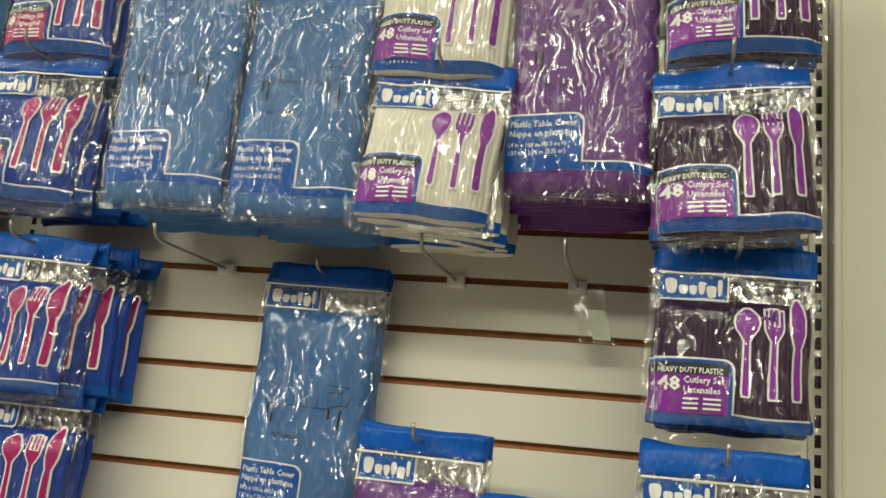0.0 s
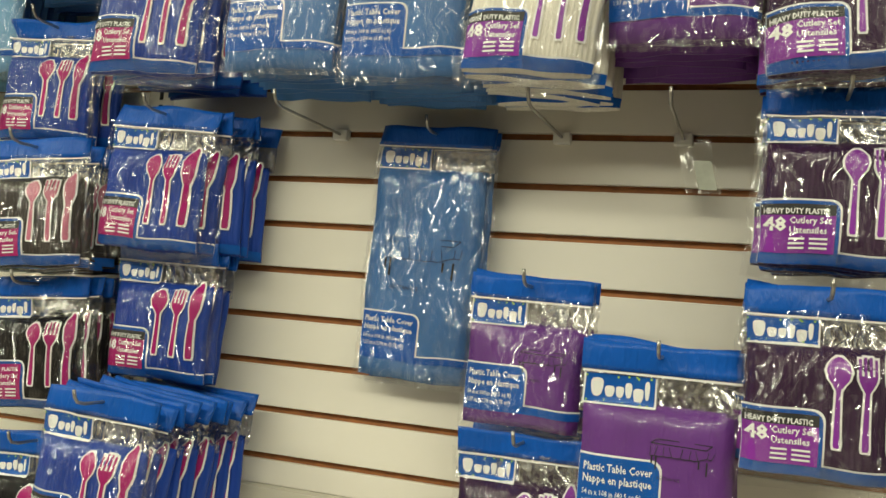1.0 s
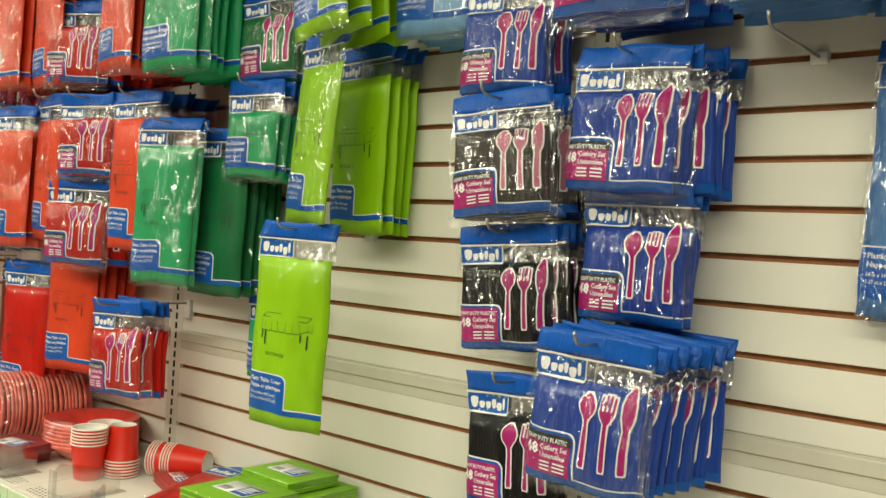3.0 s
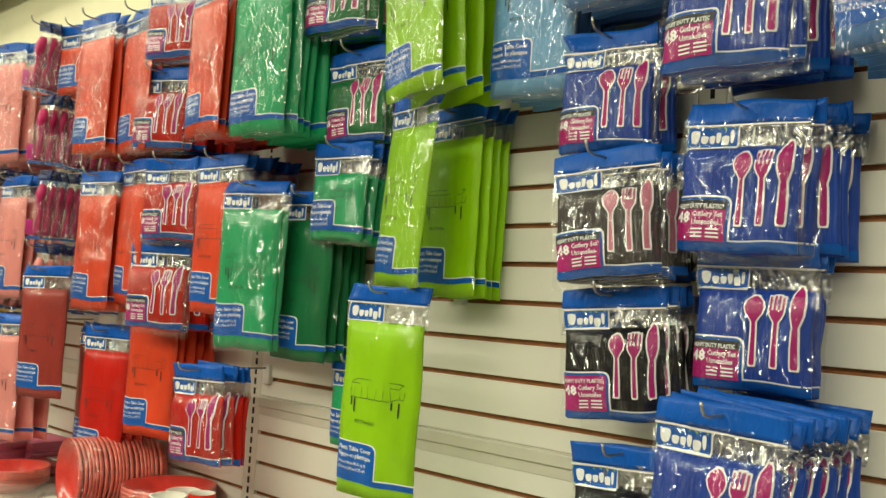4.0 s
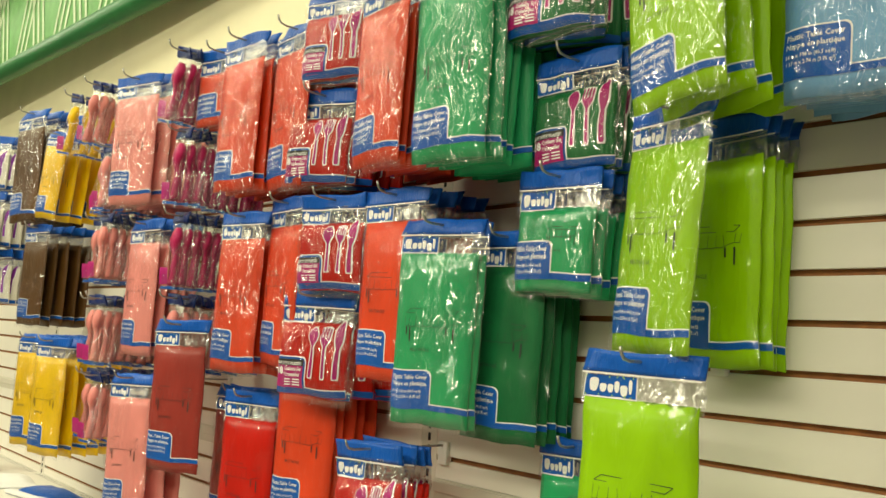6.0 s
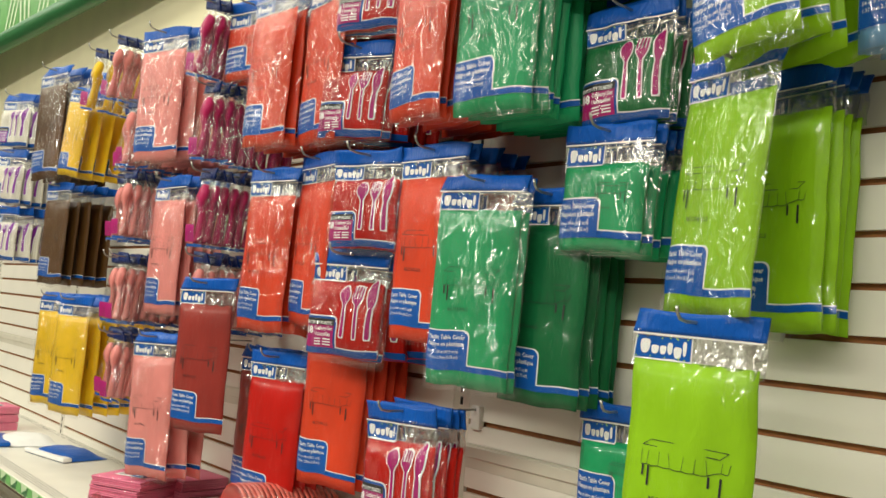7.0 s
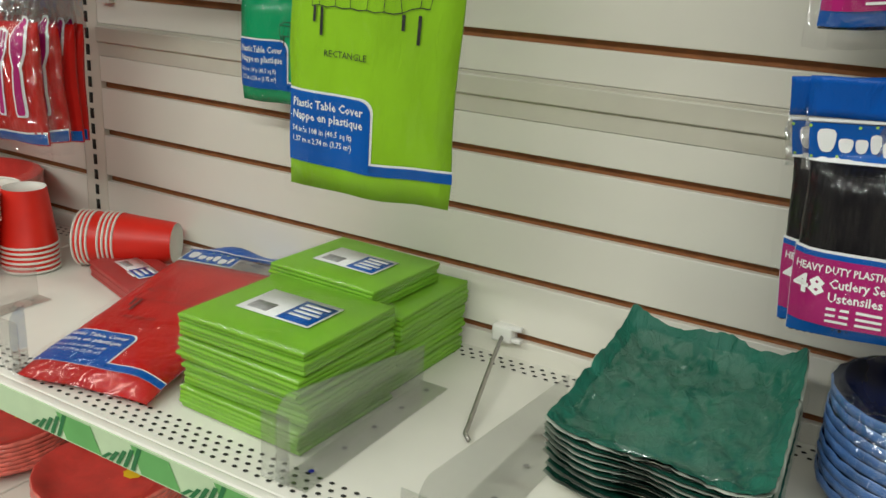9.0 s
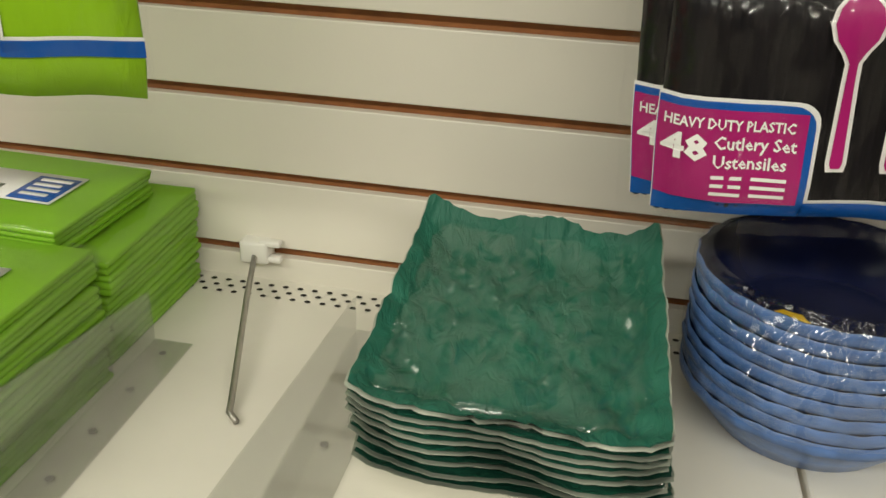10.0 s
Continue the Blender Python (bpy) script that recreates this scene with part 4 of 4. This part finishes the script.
def bowl(name, r, foot, deep, face, back, m, label, category, group, sticker=False, seed=0, oval=1.0):
    """A pressed paper bowl or plate: thin wall, rolled and fluted rim, sunken middle."""
    ob = empty(name, m)

    def flute(a, z):
        return 0.012 * math.sin(a * 22 + seed) * (z / deep) ** 3 + 0.008 * noise.noise((math.cos(a) * 3 + seed, math.sin(a) * 3, z * 10))

    inner = [(0.001, 0.003), (foot * 0.9, 0.003), (foot, 0.006), (foot + (r - foot) * 0.55, deep * 0.55), (r * 0.93, deep * 0.95), (r * 0.985, deep)]
    outer = [(r * 0.985, deep), (r, deep - 0.002), (r * 0.995, deep - 0.009), (r * 0.94, deep * 0.74), (foot + (r - foot) * 0.5, deep * 0.42), (foot, 0.0), (0.001, 0.0)]
    part("inside", lathe(inner, 48, None, flute), face, ob)
    part("outside", lathe(outer, 48, None, flute), back, ob)
    if sticker:
        bm = bmesh.new()
        bm.faces.new([bm.verts.new(((0.016 + 0.002 * (k % 2)) * math.cos(math.pi * k / 8) + foot * 0.4, (0.016 + 0.002 * (k % 2)) * math.sin(math.pi * k / 8) - foot * 0.3, 0.0042)) for k in range(16)])
        part("sticker", bm, M_YELLOW, ob, "yellow star sticker")
    return tagged(ob, label, category, group)


# red bowls lying on their side, and two standing stacks
for k in range(20):
    bowl("paper_bowl", 0.098, 0.072, 0.033, M_RED, M_REDRIM, pose(-0.420 + 0.0017 * k, -0.250 + 0.0112 * k, SH + 0.100, 90, 0, -7 + 2 * math.sin(k)),
         "red paper bowl lying on its side in a nested row", "bowl", "nested red bowls", k == 0, k)
for k in range(7):
    bowl("paper_bowl", 0.120, 0.066, 0.046, M_RED, M_REDRIM, pose(-0.172, -0.124, SH + 0.0005 + 0.0095 * k, 0, 0, 17 * k),
         "red paper bowl in an upright stack", "bowl", "stacked red bowls", k == 5, k)
for k in range(5):
    bowl("paper_bowl", 0.100, 0.058, 0.036, M_RED, M_REDRIM, pose(-0.765, -0.285, SH + 0.0005 + 0.0085 * k, 0, 0, 23 * k),
         "shallow red paper bowl in a low stack", "bowl", "stacked shallow red bowls", False, k)
row_wrap = tagged(empty("bowl_wrapper", pose(-0.420, -0.250, SH + 0.1005, 90, 0, -8)), "creased clear film round the row of red bowls", "wrapper")
part("film", lathe([(0.094, 0.037), (0.0992, 0.032), (0.0995, -0.09), (0.0995, -0.19)], 48, None, lambda a, z: 0.010 * noise.noise((math.cos(a) * 5, math.sin(a) * 5, z * 40))), M_FILM2, row_wrap)
stack_wrap = tagged(empty("bowl_wrapper", pose(-0.172, -0.124, SH)), "creased clear film round the stack of red bowls", "wrapper")
part("film", lathe([(0.1215, 0.060), (0.1225, 0.085), (0.1215, 0.106), (0.105, 0.110)], 56, None, lambda a, z: 0.014 * noise.noise((math.cos(a) * 6, math.sin(a) * 6, z * 50))), M_FILM2, stack_wrap)
# blue plates
for k in range(9):
    bowl("paper_plate", 0.096, 0.066, 0.044, M_NAVY, M_BLUERIM, pose(1.252 + 0.001 * math.sin(k * 2), -0.100, SH + 0.0005 + 0.0108 * k, 0, 0, 31 * k),
         "deep navy paper plate with blue rim in film", "plate", "stacked blue plates", k == 8, k)
blue_wrap = tagged(empty("plate_wrapper", pose(1.252, -0.100, SH)), "tight creased clear film round the blue plates", "wrapper")
part("film", lathe([(0.080, 0.020), (0.0980, 0.044), (0.0995, 0.090), (0.0985, 0.130), (0.086, 0.136)], 64, None, lambda a, z: 0.012 * noise.noise((math.cos(a) * 6, math.sin(a) * 6, z * 60))), M_FILM2, blue_wrap)
# red plates on the lower shelf
LOW = 0.421
for cx, cy, n, r in ((-0.42, -0.15, 8, 0.125), (-0.12, -0.14, 7, 0.125), (-0.98, -0.15, 8, 0.12), (-0.70, -0.17, 6, 0.11), (0.16, -0.14, 6, 0.115), (-1.35, -0.16, 7, 0.12)):
    for k in range(n):
        bowl("paper_plate", r, r * 0.66, 0.024, M_RED, M_REDRIM, pose(cx, cy, LOW + 0.0005 + 0.008 * k, 0, 0, 19 * k), "large red paper plate in a stack", "plate", "stacked red plates", k == n - 1, k)


def square_plate(m, top=False, seed=0):
    """A square paper plate with rounded corners, upturned wavy rim and raw card back."""
    ob = empty("square_plate", m)
    n, s = (44 if top else 30), 0.104

    def sheet(off, grow=1.0):
        bm = bmesh.new()
        g = []
        for j in range(n + 1):
            row = []
            for i in range(n + 1):
                u, v = 2 * i / n - 1, 2 * j / n - 1
                q = max(abs(u), abs(v))
                c = min(abs(u), abs(v))
                pull = 1 - 0.035 * (c ** 8)
                rim = max(0.0, (q - 0.72) / 0.28)
                z = (0.020 + 0.010 * max(0.0, v)) * rim ** 1.3 * (0.8 + 0.35 * c ** 6 + (0.12 * math.cos(6.3 * (u if abs(v) > abs(u) else v)))) + 0.0016 * math.sin(7 * (u + v) + seed) * rim + 0.0012 * noise.noise((u * 3, v * 3, seed))
                if top:
                    z += 0.009 * abs(noise.noise((u * 4 + v * 2, v * 2.4 - u, 3.0))) + 0.006 * abs(noise.noise((u * 8 - v * 4, v * 5, 7.0)))
                wav = 1 + 0.011 * abs(math.sin(17 * (u if abs(v) > abs(u) else v))) * rim
                row.append(bm.verts.new((u * s * pull * wav * grow * (0.95 - 0.055 * v) - 0.006 * v, v * s * pull * wav * grow, z + off)))
            g.append(row)
        for a, b in zip(g, g[1:]):
            for i in range(n):
                bm.faces.new((a[i], a[i + 1], b[i + 1], b[i]))
        return bm

    part("face", sheet(0.0016), M_TEAL, ob)
    part("back", sheet(-0.0006, 1.018), M_CARD, ob, "raw white card back")
    return tagged(ob, "square teal green paper plate with upturned wavy rim", "plate", "stacked square green plates")


for k in range(4):
    square_plate(pose(1.040 + 0.002 * math.sin(k * 3), -0.158, SH + 0.002 + 0.0115 * k, 1.4 * k, 0.5 * math.sin(k), -2 + 1.5 * math.sin(k * 2)), seed=k)
for k in range(4):
    square_plate(pose(1.038, -0.156, SH + 0.052 + 0.0075 * k, 9 + 0.6 * k, 0.3 * math.sin(k), -3), k == 3, seed=k + 9)
# loose film round the upper plates
wrap = tagged(empty("plate_wrapper", pose(1.038, -0.154, SH + 0.086, 13, 0, -3)), "loose creased clear film over the green plates", "wrapper")


def cover_sheet():
    bm = bmesh.new()
    n, g = 40, []
    for j in range(n + 1):
        row = []
        for i in range(n + 1):
            u, v = 2 * i / n - 1, 2 * j / n - 1
            q = max(abs(u), abs(v))
            z = 0.007 * noise.noise((u * 3.5 + v, v * 2.2, 4)) + 0.004 * abs(noise.noise((u * 7 + v * 3, v * 4 - u * 2, 2))) - 0.034 * max(0, (q - 0.86) / 0.14) ** 1.2
            row.append(bm.verts.new((u * 0.110 * (0.95 - 0.055 * v) - 0.006 * v, v * 0.110, z + 0.004)))
        g.append(row)
    for a, b in zip(g, g[1:]):
        for i in range(n):
            bm.faces.new((a[i], a[i + 1], b[i + 1], b[i]))
    return bm


part("film", cover_sheet(), M_FOILFILM, wrap)


def cup(m, label, r0=0.031, r1=0.0415, h=0.086):
    ob = empty("paper_cup", m)
    part("wall", lathe([(r0, 0.0), (r0 + 0.0006, 0.003), (r1 - 0.0005, h - 0.004), (r1, h - 0.003)], 36), M_CUPRED, ob, "red printed cup wall")
    part("inside", lathe([(r1 - 0.001, h - 0.002), (r0 - 0.002, 0.006), (0.0005, 0.006)], 36), M_CUPWHITE, ob, "white cup inside")
    part("bottom", lathe([(0.0005, 0.004), (r0 - 0.002, 0.004), (r0 - 0.0015, 0.0), (r0, 0.0)], 36), M_CUPWHITE, ob)
    rim = lathe([(r1 + 0.0018 * math.cos(a), h + 0.0018 * math.sin(a) - 0.001) for a in [2 * math.pi * q / 8 for q in range(9)]], 36)
    part("rim", rim, M_CUPWHITE, ob, "rolled white rim")
    return tagged(ob, label, "cup", "red paper cups")


for k in range(6):
    cup(pose(0.020, -0.238, SH + 0.0005 + 0.0075 * k), "red paper cup with white inside in a nested stack")
for k in range(6):
    cup(pose(0.046, -0.164, SH + 0.0995 + 0.0075 * k - 0.011, 180, 0, 0), "upturned red paper cup in a nested stack")
for k in range(5):
    cup(pose(-0.036, -0.165, SH + 0.0005 + 0.0075 * k), "red paper cup with white inside in a nested stack")
for k in range(8):
    far = 0.0072 * k + (0.010 if k > 3 else 0.0)
    cup(pose(0.218 - 0.883 * far, -0.034 - 0.469 * far, SH + 0.0425, 90, 0, -62), "red paper cup lying on its side in a nested row")


def divider(x, y0, y1, h, w=0.036, side=1):
    """A clear plastic shelf divider: upright fin with a rounded front on a drilled foot."""
    ob = empty("shelf_divider", pose(x, 0, SH))
    bm = bmesh.new()
    out = [(y0, 0.0), (y1, 0.0), (y1, h * 0.55)]
    for k in range(6):
        a = math.pi / 2 * k / 5
        out.append((y0 + 0.02 - 0.02 * math.sin(a), h - 0.02 + 0.02 * math.cos(a)))
    for off in (0.0, 0.0018):
        bm.faces.new([bm.verts.new((off, y, z + 0.001)) for y, z in out])
    bmesh.ops.bridge_loops(bm, edges=[e for e in bm.edges if e.is_boundary])
    bmesh.ops.recalc_face_normals(bm, faces=bm.faces)
    part("fin", bm, M_CLEAR, ob, "clear upright fin", False)
    part("front_lip", box(-0.016, 0.018, y0 - 0.0025, y0 - 0.0003, 0.001, h * 0.86, 0.0006), M_CLEAR, ob, "clear front lip", False)
    a, b = (0.0022, w) if side > 0 else (-w, -0.0004)
    part("foot", box(a, b, y0, y1, 0.0009, 0.0026, 0.0005), M_CLEAR, ob, "clear drilled foot", False)
    for k in range(5):
        bm = bmesh.new()
        c, r = (a + b) / 2, 0.0032
        bm.faces.new([bm.verts.new((c + r * math.cos(t), y0 + 0.03 + k * (y1 - y0 - 0.05) / 4 + r * math.sin(t), 0.0031)) for t in [math.pi * q / 5 for q in range(10)]])
        part("hole", bm, M_HOLE if k else M_STUD, ob)
    return tagged(ob, "clear plastic shelf divider with drilled foot", "shelf divider", "shelf dividers")


M_HOLE = surface("foot_hole", (0.25, 0.24, 0.22), 0.6, 0.1)
M_STUD = surface("blue_stud", (0.01, 0.015, 0.25), 0.4, 0.05)
divider(0.724, -0.388, -0.128, 0.085)
divider(0.884, -0.392, -0.070, 0.060, 0.048)
divider(0.333, -0.392, -0.372, 0.075, 0.03)
divider(0.153, -0.392, -0.230, 0.080, 0.03)
divider(-0.110, -0.392, -0.300, 0.080, 0.03)
divider(-0.345, -0.392, -0.376, 0.080, 0.03)
divider(-0.650, -0.395, -0.180, 0.080, 0.03)
divider(-0.985, -0.395, -0.360, 0.075, 0.03)

# fallen hook hanging from the lowest groove
loose = empty("peg_hook", pose(0.769, 0, 0.836))
cl = box(-0.014, 0.014, -0.016, 0.006, -0.010, 0.012, 0.003)
box_into(cl, 0.004, 0.026, -0.014, -0.004, 0.008, 0.014, 0.002)
box_into(cl, 0.010, 0.026, -0.014, -0.004, -0.008, -0.002, 0.002)
part("clip", cl, M_CLIP, loose, "white plastic clip")
part("rod", tube(bmesh.new(), [(0.0, -0.012, -0.002), (0.018, -0.075, -0.012), (0.058, -0.200, -0.0255), (0.061, -0.211, -0.0275), (0.070, -0.219, -0.029)], 0.0027), M_STEEL, loose, "zinc wire rod")
tagged(loose, "zinc wire hook drooping from its groove onto the shelf", "hook", "display hooks")

# hanging tag strip on the price rail
strip = empty("clip_strip", pose(-0.072, -DEP - 0.018, SH))
part("band", box(-0.020, 0.020, -0.001, 0.001, -0.26, -0.02), M_CLEAR, strip, "clear hanging band", False)
part("clip", box(-0.024, 0.024, -0.006, 0.002, -0.045, 0.006, 0.003), M_GREEN, strip, "green clip")
part("card", box(-0.036, 0.036, -0.004, -0.002, -0.205, -0.105, 0.0005), M_WHITE, strip, "white price card")
part("orange_mark", box(-0.012, 0.012, -0.003, -0.0015, -0.085, -0.060, 0.001), M_COL["orange"], strip)
bars = bmesh.new()
for k in range(5):
    box_into(bars, -0.026, 0.020 - 0.006 * (k % 3), -0.0052, -0.004, -0.128 - k * 0.014, -0.122 - k * 0.014)
tagged(part("printed_bars", bars, M_GREYINK, strip), kind="stuff")
tagged(strip, "clear clip strip with a white price card on the shelf edge", "price card")

# paper tag hanging from a hook, and a loose film pouch far along the shelf
tag = empty("hook_tag", pose(2.155, -0.055, 1.722))
bm = plain_panel(-0.012, 0.034, -0.075, 0.0, lambda x, z: (x + 0.25 * (-z), 0.006 * noise.noise((x * 40, 3, z * 30)), z), 6, 8)
part("film_tag", bm, M_FOILFILM, tag, "torn clear film tag")
bm = plain_panel(0.006, 0.030, -0.070, -0.030, lambda x, z: (x + 0.25 * (-z), 0.004 * noise.noise((x * 40, 3, z * 30)) - 0.002, z), 4, 4)
part("paper", bm, M_CARD, tag)
tagged(tag, "torn clear tag hanging from an empty hook", "tag")


def pouch(m, colour, band, w, d):
    ob = empty("napkin_pouch", m)
    bm = bmesh.new()
    n, g = 16, []
    for side in (1, -1):
        rows = []
        for j in range(n + 1):
            row = []
            for i in range(n + 1):
                u, v = 2 * i / n - 1, 2 * j / n - 1
                z = 0.030 * (1 - abs(u) ** 3) * (1 - abs(v) ** 3) * (1 if side > 0 else 0) + 0.006 * noise.noise((u * 3, v * 3, 1.0)) * (side > 0) * (1 - u * u)
                row.append(bm.verts.new((u * w / 2, v * d / 2, z + 0.002 * (side > 0))))
            rows.append(row)
        for a, b in zip(rows, rows[1:]):
            for i in range(n):
                q = (a[i], a[i + 1], b[i + 1], b[i])
                bm.faces.new(q if side > 0 else q[::-1])
    part("pouch", bm, colour, ob)
    part("band", box(-w * 0.51, w * 0.51, -d * 0.52, -d * 0.32, 0.001, 0.016, 0.004), band, ob)
    return tagged(ob, "film pouch with a contrasting band lying on the shelf", "pouch")


pouch(pose(-1.93, -0.150, SH + 0.001, 0, 0, 12), M_BLUE, M_WHITE, 0.26, 0.17)
pouch(pose(-2.25, -0.20, SH + 0.001, 0, 0, -10), M_WHITE, M_LABEL, 0.24, 0.20)
for k in range(3):
    napkin_pack("pink_paper", 0.165, 0.165, 0.030, pose(-2.62, -0.24, SH + 0.001 + 0.033 * k, 0, 0, 5), k == 2, seed=70 + k)
